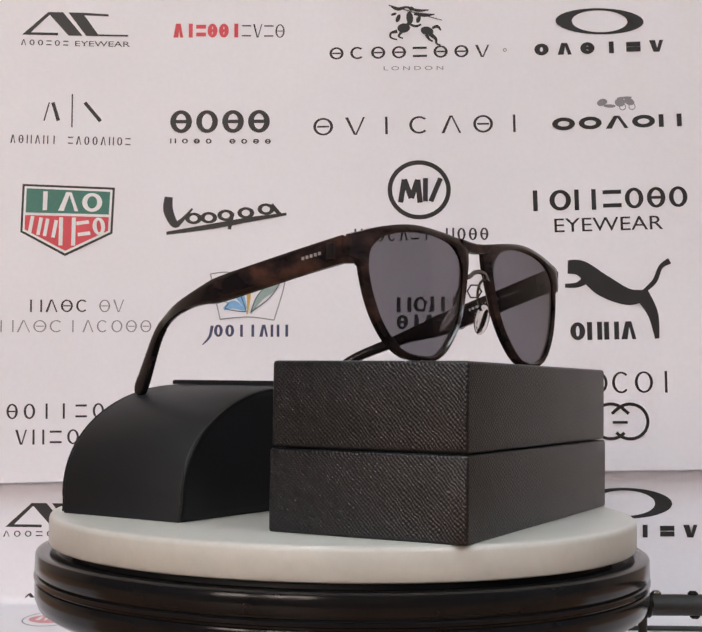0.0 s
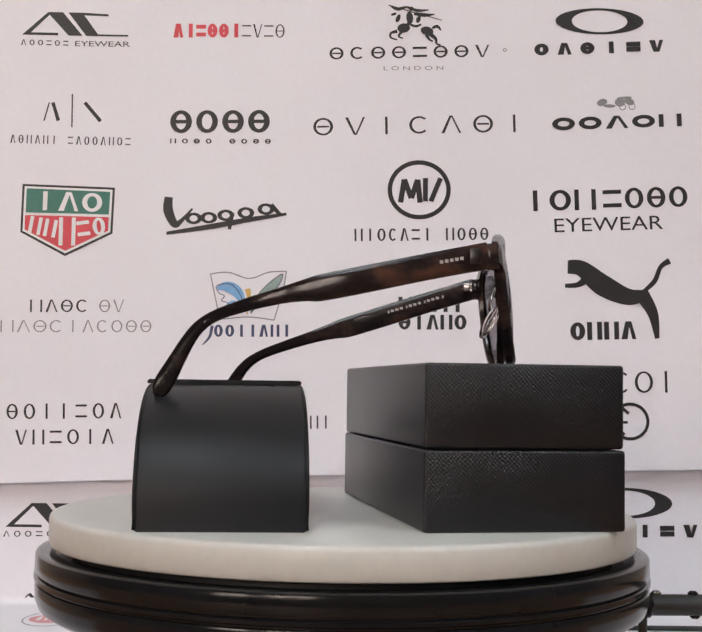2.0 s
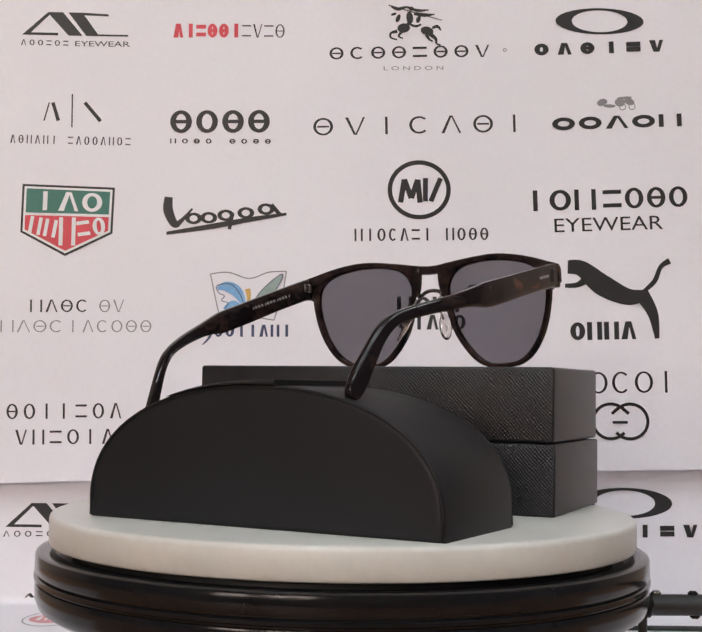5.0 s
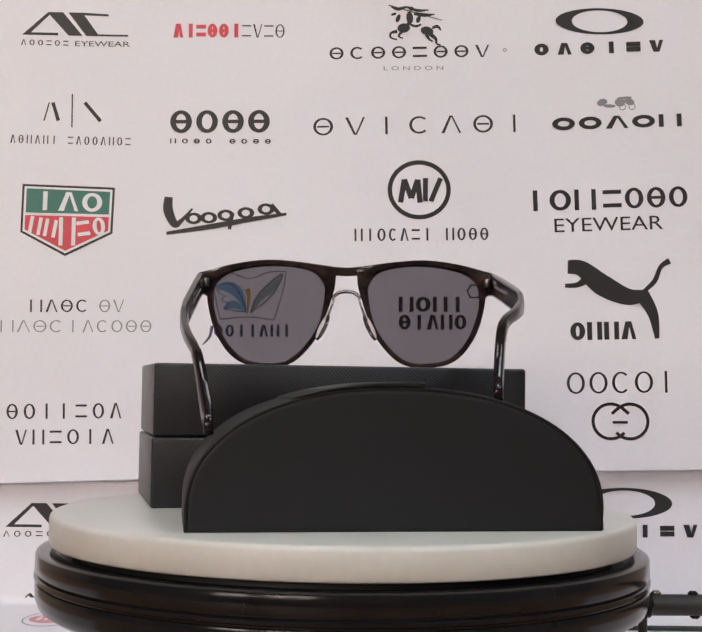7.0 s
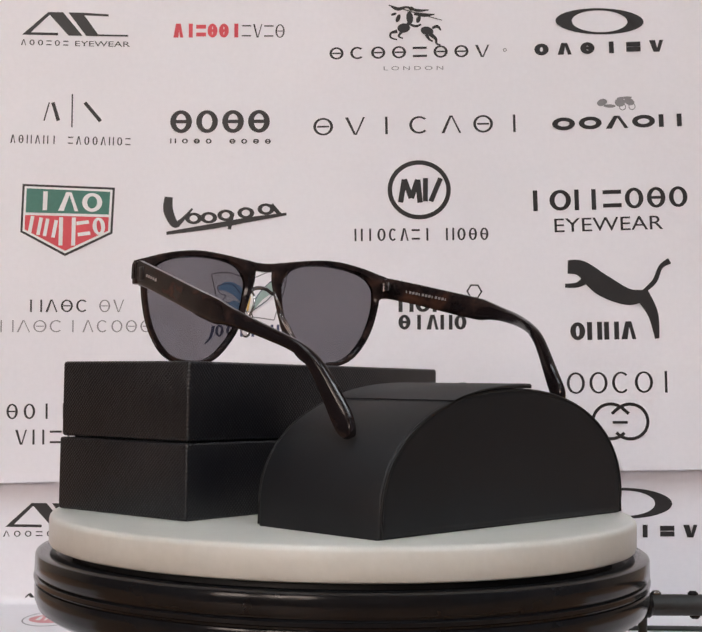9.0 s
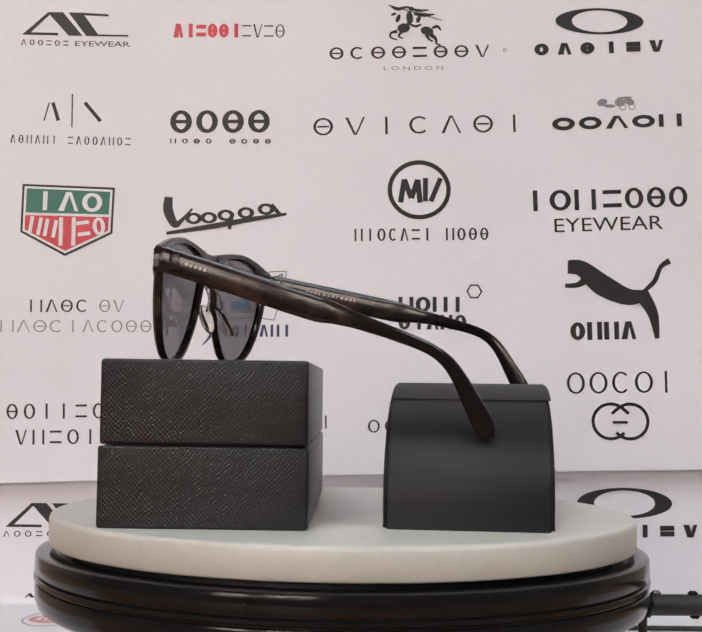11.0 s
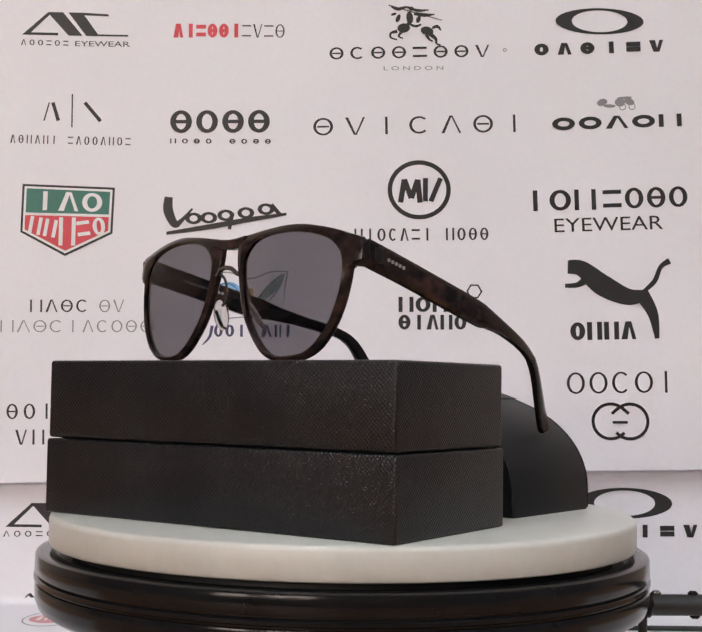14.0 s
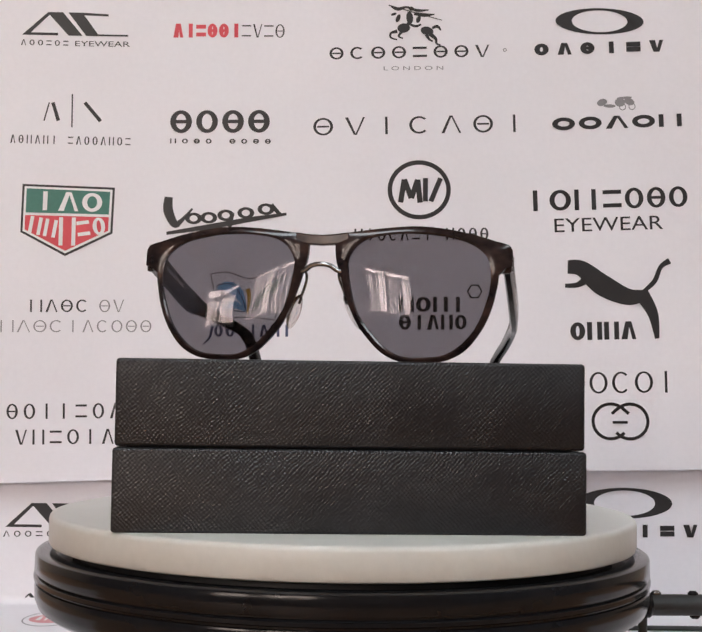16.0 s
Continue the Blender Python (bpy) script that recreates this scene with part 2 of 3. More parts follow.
def sheet_upper():
    bm = bmesh.new()
    nu, nv = 60, 40
    grid = []
    for j in range(nv + 1):
        row = []
        for i in range(nu + 1):
            u = -330 + 660 * i / nu
            v = hem(u) + (440 - hem(u)) * j / nv
            row.append((u / 1000, WALL_Y - ripple(u, v), v / 1000))
        grid.append(row)
    for side in (0.0, 0.0007):
        vs = [[bm.verts.new((x, y + side, z)) for x, y, z in row] for row in grid]
        for a, b in zip(vs, vs[1:]):
            for i in range(nu):
                bm.faces.new((a[i], a[i + 1], b[i + 1], b[i]))
        if side == 0.0:
            first = vs
    for i in range(nu):
        bm.faces.new((first[0][i], first[0][i + 1], vs[0][i + 1], vs[0][i]))
    return structure("backdrop", bm, PAPER, "white printed vinyl backdrop sheet with rows of dark marks", "backdrop")


def sheet_lower():
    """The second sheet: hangs behind the first, sweeps round and lies on the desk."""
    prof = [(LOW_Y, 0.10), (LOW_Y, -0.02), (LOW_Y, GROUND + SWEEP)]
    for k in range(1, 9):
        a = k / 8 * math.pi / 2
        prof.append((LOW_Y - SWEEP * (1 - math.cos(a)), GROUND + SWEEP * (1 - math.sin(a))))
    prof += [(0.2, GROUND), (0.0, GROUND), (-0.06, GROUND)]
    bm = bmesh.new()
    rings = []
    for off in (0.0, -0.0006):
        for i in range(2):
            x = -0.36 + 0.72 * i
            rings.append([bm.verts.new((x, y - off * (1 if z > GROUND + 1e-6 else 0), z + (off if z <= GROUND + 1e-6 else 0))) for y, z in prof])
    for a, b in ((rings[0], rings[1]), (rings[2], rings[3])):
        for k in range(len(prof) - 1):
            bm.faces.new((a[k], a[k + 1], b[k + 1], b[k]))
    return structure("backdrop_sweep", bm, PAPER, "white printed sheet hanging and sweeping onto the desk", "backdrop")


class Print:
    """Flat ink on a sheet. Places are in millimetres across and up."""

    def __init__(self, where="upper"):
        self.bm, self.where = bmesh.new(), where

    def put(self, u, v):
        if self.where == "upper":
            return (u / 1000, WALL_Y - ripple(u, v) - 0.0003 - self.lift, v / 1000)
        if self.where == "lower":
            return (u * 1.0077 / 1000, LOW_Y - 0.0003 - self.lift, (52.5 + (v - 52.5) * 1.0077) / 1000)
        return (u / 1000, v / 1000, GROUND + 0.0003 + self.lift)

    lift = 0.0

    def poly(self, *pts):
        self.bm.faces.new([self.bm.verts.new(self.put(*p)) for p in pts])

    def bar(self, a, b, w, w2=None):
        """A straight stroke from a to b."""
        a, b = Vector(a), Vector(b)
        d = (b - a).normalized()
        q = Vector((-d.y, d.x))
        w2 = w if w2 is None else w2
        self.poly(a + q * w / 2, a - q * w / 2, b - q * w2 / 2, b + q * w2 / 2)

    def stroke(self, pts, widths, n=24):
        """A bent stroke whose width changes along the way."""
        ws = widths if isinstance(widths, (list, tuple)) else [widths] * len(pts)
        c = spline([(*p, w) for p, w in zip(pts, ws)], n)
        left, right = [], []
        for i, (x, y, w) in enumerate(c):
            d = Vector(c[min(i + 1, n - 1)][:2]) - Vector(c[max(i - 1, 0)][:2])
            d.normalize()
            left.append((x - d.y * w / 2, y + d.x * w / 2))
            right.append((x + d.y * w / 2, y - d.x * w / 2))
        for i in range(n - 1):
            self.poly(left[i], right[i], right[i + 1], left[i + 1])

    def ring(self, c, rx, ry, tx, ty, a0=0.0, a1=360.0, n=56):
        """An oval ring or part of one; tx, ty: how thick at the sides and at top and bottom."""
        pts = []
        for i in range(n + 1):
            a = radians(a0 + (a1 - a0) * i / n)
            pts.append(((c[0] + rx * math.cos(a), c[1] + ry * math.sin(a)), (c[0] + (rx - tx) * math.cos(a), c[1] + (ry - ty) * math.sin(a))))
        for (p, q), (r, s) in zip(pts, pts[1:]):
            self.poly(p, q, s, r)

    def blot(self, c, rx, ry, turn=0.0, n=12):
        k, s = math.cos(radians(turn)), math.sin(radians(turn))
        self.poly(*[(c[0] + rx * math.cos(a) * k - ry * math.sin(a) * s, c[1] + rx * math.cos(a) * s + ry * math.sin(a) * k) for a in (2 * math.pi * i / n for i in range(n))])

    def loop(self, o, e, up, w, a0=0.0, a1=360.0, n=28):
        """An oval stroke in the cell o, e, up, heavier at the sides; a0 to a1 in degrees."""
        c, ex, ey = o + e / 2 + up / 2, e / 2, up / 2
        kx, ky = max(0.1, 1 - 1.15 * w / ex.length), max(0.1, 1 - 0.75 * w / ey.length)
        ring = []
        for i in range(n + 1):
            a = radians(a0 + (a1 - a0) * i / n)
            x, y = ex * math.cos(a), ey * math.sin(a)
            ring.append((c + x + y, c + x * kx + y * ky))
        for (p, q), (r, t) in zip(ring, ring[1:]):
            self.poly(p, q, t, r)

    def marks(self, a, b, high, pattern, weight, fill=0.72):
        """A row of plain marks of a height between a and b: i upright, n pair of uprights, o oval, c open oval,
        b oval with a level bar, e pair of level bars, v and a pairs of leaning bars."""
        a, b = Vector(a), Vector(b)
        d = (b - a) / len(pattern)
        up = Vector((-d.y, d.x)).normalized() * high
        wd, wu = d.normalized() * weight, up.normalized() * weight
        for k, ch in enumerate(pattern):
            o, e = a + d * k, d * fill
            if ch == "i":
                x = o + e * 0.4
                self.poly(x, x + wd, x + wd + up, x + up)
            elif ch == "n":
                for x in (o, o + e - wd):
                    self.poly(x, x + wd, x + wd + up, x + up)
            elif ch == "o":
                self.loop(o, e, up, weight)
            elif ch == "c":
                self.loop(o, e, up, weight, 45, 315)
            elif ch == "b":
                self.loop(o, e, up, weight)
                x = o + e * 0.5 + up * 0.5 - e * 0.3 - wu * 0.35
                self.poly(x, x + e * 0.6, x + e * 0.6 + wu * 0.7, x + wu * 0.7)
            elif ch == "e":
                for x in (o + up * 0.08, o + up * 0.92 - wu):
                    self.poly(x, x + e, x + e + wu, x + wu)
            elif ch in "va":
                lo, hi = (up, up * 0) if ch == "v" else (up * 0, up)
                mid = o + e / 2 + hi
                self.poly(o + lo, o + lo + wd * 1.25, mid + wd * 0.35, mid - wd * 0.6)
                self.poly(o + e + lo - wd * 0.8, o + e + lo, mid + wd * 0.6, mid - wd * 0.1)

    def word(self, text, a, b, high):
        """Set type from a to b, of a capital height."""
        cu = bpy.data.curves.new("type", "FONT")
        cu.body = text
        tmp = bpy.data.objects.new("type", cu)
        me = bpy.data.meshes.new_from_object(tmp)
        xs, ys = [v.co.x for v in me.vertices], [v.co.y for v in me.vertices]
        x0, x1, y0, y1 = min(xs), max(xs), min(ys), max(ys)
        a, d = Vector(a), Vector(b) - Vector(a)
        up = Vector((-d.y, d.x)).normalized() * high
        vs = [self.bm.verts.new(self.put(*(a + d * ((v.co.x - x0) / (x1 - x0)) + up * ((v.co.y - y0) / (y1 - y0))))) for v in me.vertices]
        for p in me.polygons:
            self.bm.faces.new([vs[i] for i in p.vertices])
        bpy.data.objects.remove(tmp)
        bpy.data.curves.remove(cu)
        bpy.data.meshes.remove(me)

    def done(self, name, ink, parent, label=""):
        return part(name, self.bm, ink, parent, label, 0)


def slanted_emblem(p, a, k):
    """Two leaning strokes over a base line, the size of k."""
    q = lambda x, y: (a[0] + x * k, a[1] + y * k)
    p.poly(q(0, 0), q(56, 52), q(66, 52), q(20, 6), q(82, 6), q(82, 0))
    p.poly(q(56, 54), q(92, 54), q(138, 0), q(106, 0))
    p.poly(q(104, 54), q(136, 54), q(176, 0), q(146, 0))
    p.poly(q(136, 54), q(196, 51), q(196, 46), q(130, 48))
    p.poly(q(170, 4), q(242, 4), q(242, 0), q(170, 0))


def prints(up, low):
    # first row
    p = Print()
    slanted_emblem(p, (-226.9, 291.4), 0.30)
    p.done("printed_emblem", INK, up, "black slanted angular emblem")
    p = Print()
    p.marks((-227.4, 284.2), (-192.9, 284.1), 3.95, "aooeoe", 0.73, 0.6)
    p.word("EYEWEAR", (-190.5, 284.1), (-153.0, 284.3), 3.64)
    p.done("printed_line", INK, up)
    p = Print()
    p.marks((-123.3, 291.3), (-76.3, 292.0), 9.71, "aiebbi", 2.73, 0.86)
    p.done("printed_wordmark", RED_INK, up, "red printed wordmark in bold marks")
    p = Print()
    p.marks((-76.3, 292.0), (-45.5, 292.1), 9.41, "eveb", 0.91, 0.82)
    p.done("printed_wordmark", INK, up)
    p = Print()
    for c, rx, ry, t in (((35.0, 299.8), 15, 11, 8), ((51.0, 298.0), 15, 10, -12), ((39.0, 307.0), 8, 15, 6), ((31.0, 306.5), 10, 5, 70), ((28.0, 309.4), 7, 3, 20), ((40.0, 313.4), 6, 5, 0), ((45.0, 306.0), 5, 9, -20)):
        p.blot(c, rx * 0.30, ry * 0.30, t)
    p.stroke([(30.5, 297.5), (26.4, 296.2), (26.0, 293.2), (30.5, 291.6)], [2.6, 1.6, 1.3, 0.9])
    p.stroke([(33.5, 297.0), (31.6, 294.0), (34.6, 292.6)], [2.2, 1.3, 0.9])
    p.stroke([(53.0, 296.0), (57.0, 292.6), (57.6, 289.4), (60.4, 288.2)], [3.4, 2.0, 1.3, 1.0])
    p.stroke([(50.5, 295.5), (52.6, 292.2), (55.0, 290.8)], [2.4, 1.4, 0.9])
    p.stroke([(54.5, 300.0), (58.0, 301.2), (60.6, 298.6)], [1.6, 2.2, 0.8])
    p.stroke([(26.0, 314.6), (31.0, 313.0), (37.0, 314.4), (44.0, 312.2), (52.0, 312.6)], [0.8, 2.4, 1.4, 2.0, 0.8])
    p.stroke([(42.0, 310.0), (49.0, 309.0), (56.0, 309.6)], [2.2, 2.6, 0.7])
    p.stroke([(37.0, 303.4), (43.0, 301.2), (47.0, 302.6)], [1.2, 1.8, 1.0])
    p.bar((24.4, 315.6), (61.2, 305.6), 0.8, 0.5)
    p.done("printed_emblem", INK, up, "small dark mottled emblem")
    p = Print()
    p.marks((-15.7, 277.2), (98.6, 280.7), 8.50, "bcbbebbv", 1.52, 0.68)
    p.done("printed_wordmark", INK, up)
    p = Print()
    p.word("L O N D O N", (21.5, 270.2), (62.4, 271.1), 2.73)
    p.ring((104.6, 285.6), 1.3, 1.3, 0.6, 0.6, n=16)
    p.done("printed_line", GREY_INK, up)
    p = Print()
    p.ring((169.7, 306.6), 30.35, 9.11, 11.23, 1.52)
    p.done("printed_emblem", INK, up, "black oval ring emblem")
    p = Print()
    p.marks((125.1, 282.0), (219.9, 286.4), 8.19, "oabiev", 3.34, 0.62)
    p.done("printed_wordmark", INK, up)
    # second row
    p = Print()
    p.bar((-191.4, 250.8), (-191.1, 227.6), 0.91)
    p.bar((-210.2, 232.0), (-206.9, 244.7), 0.91)
    p.bar((-200.4, 232.1), (-204.5, 244.7), 2.43)
    p.bar((-182.7, 245.0), (-171.7, 232.2), 2.43)
    p.done("printed_emblem", INK, up, "thin strokes beside an upright line")
    p = Print()
    p.marks((-232.7, 216.2), (-148.9, 215.5), 5.77, "abnani eaooanoe", 0.79, 0.62)
    p.done("printed_line", INK, up)
    p = Print()
    p.marks((-124.0, 224.8), (-53.0, 226.1), 15.78, "bobb", 3.4, 0.84)
    p.done("printed_wordmark", INK, up, "bold black wordmark in blocky marks")
    p = Print()
    p.marks((-123.9, 217.7), (-51.0, 218.4), 3.34, "nobo bobb", 0.91, 0.5)
    p.done("printed_line", INK, up)
    p = Print()
    p.marks((-26.0, 224.3), (127.2, 229.2), 12.14, "bvicabi", 1.67, 0.62)
    p.done("printed_wordmark", INK, up)
    p = Print()
    for c, rx, ry, t in (((171.6, 250.2), 12, 8, 20), ((176.8, 247.8), 14, 4, 0), ((183.9, 250.4), 12, 10, 0), ((190.3, 251.1), 12, 8, -20), ((186.9, 253.6), 18, 3, 5)):
        p.blot(c, rx * 0.30, ry * 0.30, t)
    p.ring((185.7, 247.3), 2.43, 2.43, 0.61, 0.61, n=16)
    p.ring((192.2, 247.7), 2.43, 2.43, 0.61, 0.61, n=16)
    p.done("printed_emblem", GREY_INK, up, "small grey mottled emblem")
    p = Print()
    p.marks((137.6, 230.2), (229.0, 234.6), 8.80, "ooaon", 3.34, 0.86)
    p.done("printed_wordmark", INK, up)
    # third row
    shield(Print, up, (-191.9, 164.4), 0.30)
    p = Print()
    p.stroke([(-124.0, 180.7), (-124.1, 171.4), (-119.6, 162.3), (-115.4, 164.2), (-107.6, 172.9)], [5.46, 6.68, 5.16, 3.04, 1.21])
    p.stroke([(-125.0, 155.8), (-95.2, 160.8), (-67.8, 166.1), (-43.5, 170.1)], [2.12, 3.64, 3.34, 1.82])
    for x, y in ((428, 492), (462, 490), (500, 484), (545, 478), (590, 469)):
        p.ring((word_x(x), word_z(y)), 5.77, 3.95, 3.04, 1.82, n=20)
    p.bar((-54.0, 176.4), (-48.1, 169.7), 2.73)
    p.bar((-80.1, 170.5), (-82.3, 159.1), 2.43)
    p.done("printed_wordmark", INK, up, "dark slanted looping wordmark with an underline")
    p = Print()
    p.ring((46.7, 187.9), 21.55, 20.33, 3.04, 3.04)
    for q in ((892, 450, 900, 398), (900, 398, 916, 440), (916, 440, 930, 398), (930, 398, 936, 450)):
        p.bar((word_x(q[0]), word_z(q[1])), (word_x(q[2]), word_z(q[3])), 3.64)
    p.bar((50.9, 196.0), (51.0, 180.0), 3.34)
    p.bar((54.7, 180.0), (61.2, 196.1), 3.34)
    p.done("printed_emblem", INK, up, "dark ring emblem with zigzag strokes")
    p = Print()
    p.marks((3.1, 152.0), (96.4, 154.2), 8.50, "niocaei nobb", 1.27, 0.72)
    p.done("printed_line", INK, up)
    p = Print()
    p.marks((118.9, 174.1), (170.2, 176.1), 14.26, "ion", 3.04, 0.86)
    p.marks((172.6, 176.4), (232.8, 179.1), 14.26, "eobo", 2.73, 0.84)
    p.done("printed_wordmark", INK, up, "bold dark wordmark in wide marks")
    p = Print()
    p.word("EYEWEAR", (139.4, 160.0), (213.5, 163.4), 9.41)
    p.done("printed_line", INK, up, "thin dark capital lettering")
    # fourth row
    p = Print()
    p.marks((-216.0, 100.8), (-174.5, 101.4), 8.50, "nabc", 1.21, 0.78)
    p.done("printed_line", INK, up)
    p = Print()
    p.marks((-169.3, 101.4), (-150.5, 101.7), 8.50, "bv", 0.91, 0.78)
    p.marks((-235.6, 86.9), (-191.4, 87.5), 8.19, "nabc", 0.91, 0.8)
    p.marks((-190.2, 87.5), (-131.4, 88.3), 8.19, "iacobb", 0.91, 0.76)
    p.done("printed_line", GREY_INK, up)
    p = Print()
    p.stroke([(-94.5, 128.4), (-82.4, 129.7), (-68.0, 125.7), (-55.0, 130.1), (-42.9, 130.9)], 0.76)
    p.stroke([(-42.9, 130.9), (-45.1, 117.4), (-50.8, 97.6)], 0.76)
    p.stroke([(-50.8, 97.6), (-68.2, 99.5), (-87.3, 97.7)], 0.76)
    p.stroke([(-87.3, 97.7), (-90.5, 110.7), (-94.5, 128.4)], 0.76)
    p.done("printed_emblem", GREY_INK, up, "grey outlined wavy shield emblem")
    p = Print()
    p.lift = 0.0002
    p.stroke([(-89.5, 118.4), (-83.7, 120.0), (-76.1, 116.4), (-69.8, 104.9)], [1.82, 6.68, 7.28, 1.52])
    p.stroke([(-85.0, 104.7), (-78.3, 107.8), (-70.4, 103.7)], [1.82, 5.46, 1.21])
    p.done("printed_wing", BLUE_INK, up, "pale blue wing shape")
    p = Print()
    p.lift = 0.0002
    p.stroke([(-66.7, 101.9), (-60.8, 112.6), (-52.4, 120.4), (-45.9, 128.4)], [1.21, 4.86, 6.07, 0.91])
    p.done("printed_wing", SAGE_INK, up, "sage green wing shape")
    p = Print()
    p.lift = 0.0004
    p.stroke([(-69.1, 118.6), (-68.1, 112.5), (-69.1, 101.3)], [3.64, 2.43, 0.91])
    p.done("printed_wing", OCHRE_INK, up, "ochre stroke between two wings")
    p = Print()
    p.lift = 0.0006
    p.stroke([(-69.6, 103.0), (-74.0, 114.6), (-80.4, 121.6), (-89.8, 120.4), (-88.6, 115.6), (-84.6, 113.6), (-86.6, 110.4), (-82.0, 108.6), (-83.6, 105.0), (-76.0, 103.4), (-69.6, 103.0)], 0.55, 60)
    p.stroke([(-66.4, 103.0), (-62.6, 113.4), (-54.6, 122.6), (-45.6, 129.0), (-47.6, 122.0), (-54.6, 112.0), (-66.4, 103.0)], 0.55, 48)
    p.done("printed_outline", NAVY_INK, up, "thin navy outline of two wings")
    p = Print()
    p.marks((-91.3, 85.8), (-37.6, 86.5), 8.19, "ooiiani", 1.82, 0.78)
    p.stroke([(-92.6, 93.3), (-94.3, 85.7), (-99.0, 80.2)], [2.12, 1.82, 0.61])
    p.done("printed_wordmark", NAVY_INK, up, "navy slanted wordmark")
    p = Print()
    p.marks((33.5, 104.2), (79.7, 104.8), 10.32, "noni", 2.73, 0.88)
    p.marks((33.6, 92.3), (81.0, 92.9), 10.02, "biano", 2.43, 0.86)
    p.ring((84.8, 118.9), 5.46, 5.46, 1.21, 1.21, n=6)
    p.done("printed_wordmark", INK, up, "two bold rows of marks with a small ring")
    p = Print()
    p.stroke([(148.3, 136.5), (158.0, 135.4), (171.8, 124.6), (188.5, 116.9), (200.7, 117.7)], [9.11, 10.93, 14.57, 11.53, 7.89], 30)
    p.stroke([(198.3, 119.2), (206.2, 105.6), (209.2, 88.6)], [10.32, 7.28, 3.04])
    p.stroke([(199.5, 120.1), (207.4, 127.5), (211.7, 137.4), (217.8, 141.7)], [2.43, 3.34, 3.04, 4.25])
    p.stroke([(161.7, 128.7), (155.0, 124.4), (146.5, 123.7)], [6.07, 3.64, 2.73])
    p.done("printed_emblem", INK, up, "black leaping curved emblem")
    p = Print()
    p.marks((150.3, 86.6), (196.4, 88.1), 12.14, "onna", 3.34, 0.88)
    p.done("printed_wordmark", INK, up)
    # fifth row
    p = Print()
    p.marks((-230.0, 28.3), (-148.8, 30.0), 10.32, "boiieoa", 1.37, 0.66)
    p.marks((-223.7, 11.2), (-153.8, 12.8), 10.02, "vneoia", 1.37, 0.68)
    p.done("printed_wordmark", INK, up)
    p = Print()
    p.marks((-41.1, 24.2), (-9.4, 24.9), 8.80, "anni", 1.09, 0.7)
    p.marks((13.9, 22.5), (70.7, 24.1), 8.50, "oocie", 1.09, 0.7)
    p.done("printed_line", INK, up)
    p = Print()
    p.blot((77.6, 52.6), 7.0, 4.6, 0, 24)
    p.done("printed_emblem", INK, up, "dark rounded emblem")
    p = Print()
    p.marks((148.0, 50.2), (224.9, 52.4), 14.57, "oocoi", 1.67, 0.8)
    p.done("printed_wordmark", INK, up, "tall thin dark wordmark")
    p = Print()
    p.ring((177.7, 32.2), 13.05, 12.75, 2.12, 2.12, 40, 320)
    p.lift = 0.0002
    p.ring((190.7, 32.3), 13.05, 12.75, 2.12, 2.12, -140, 140)
    p.bar((178.9, 31.6), (189.1, 31.7), 1.82)
    p.bar((178.3, 37.3), (183.7, 42.2), 2.12)
    p.bar((189.8, 37.5), (184.3, 42.2), 2.12)
    p.done("printed_emblem", INK, up, "two interlocking dark rings")
    # the second sheet
    p = Print("lower")
    slanted_emblem(p, (-230.0, -44.2), 0.30)
    p.marks((-231.3, -50.8), (-187.1, -50.2), 3.95, "aooeoe", 0.73, 0.6)
    p.done("printed_emblem", INK, low, "black slanted angular emblem")
    p = Print("lower")
    p.ring((188.0, -22.9), 32.17, 10.32, 11.53, 1.82)
    p.marks((149.5, -46.4), (243.3, -45.2), 8.50, "oabiev", 3.34, 0.62)
    p.done("printed_emblem", INK, low, "black oval ring emblem over bold marks")
    p = Print("lower")
    p.bar((-217.4, -93.7), (-212.5, -88.6), 0.91)
    p.bar((-208.1, -93.5), (-212.5, -88.6), 2.12)
    p.done("printed_emblem", INK, low)
    p = Print("floor")
    p.blot((-187, 257), 13, 14, 0, 40)
    p.done("printed_emblem", PINK_INK, low, "pale red oval emblem printed on the lying sheet")
    p = Print("floor")
    p.lift = 0.0003
    p.marks((-195, 250), (-178, 250), 13, "aiob", 1.5, 0.72)
    p.done("printed_line", WHITE_INK, low)
    p = Print("floor")
    p.ring((-187, 257), 17, 25, 0.9, 1.8)
    p.done("printed_emblem", GREY_INK, low, "grey oval outline round the red emblem")


def word_x(x):
    return (x - 784) * 0.30345 + 1.3


def word_z(y):
    return 101.3 - (y - 705.5) * 0.3042


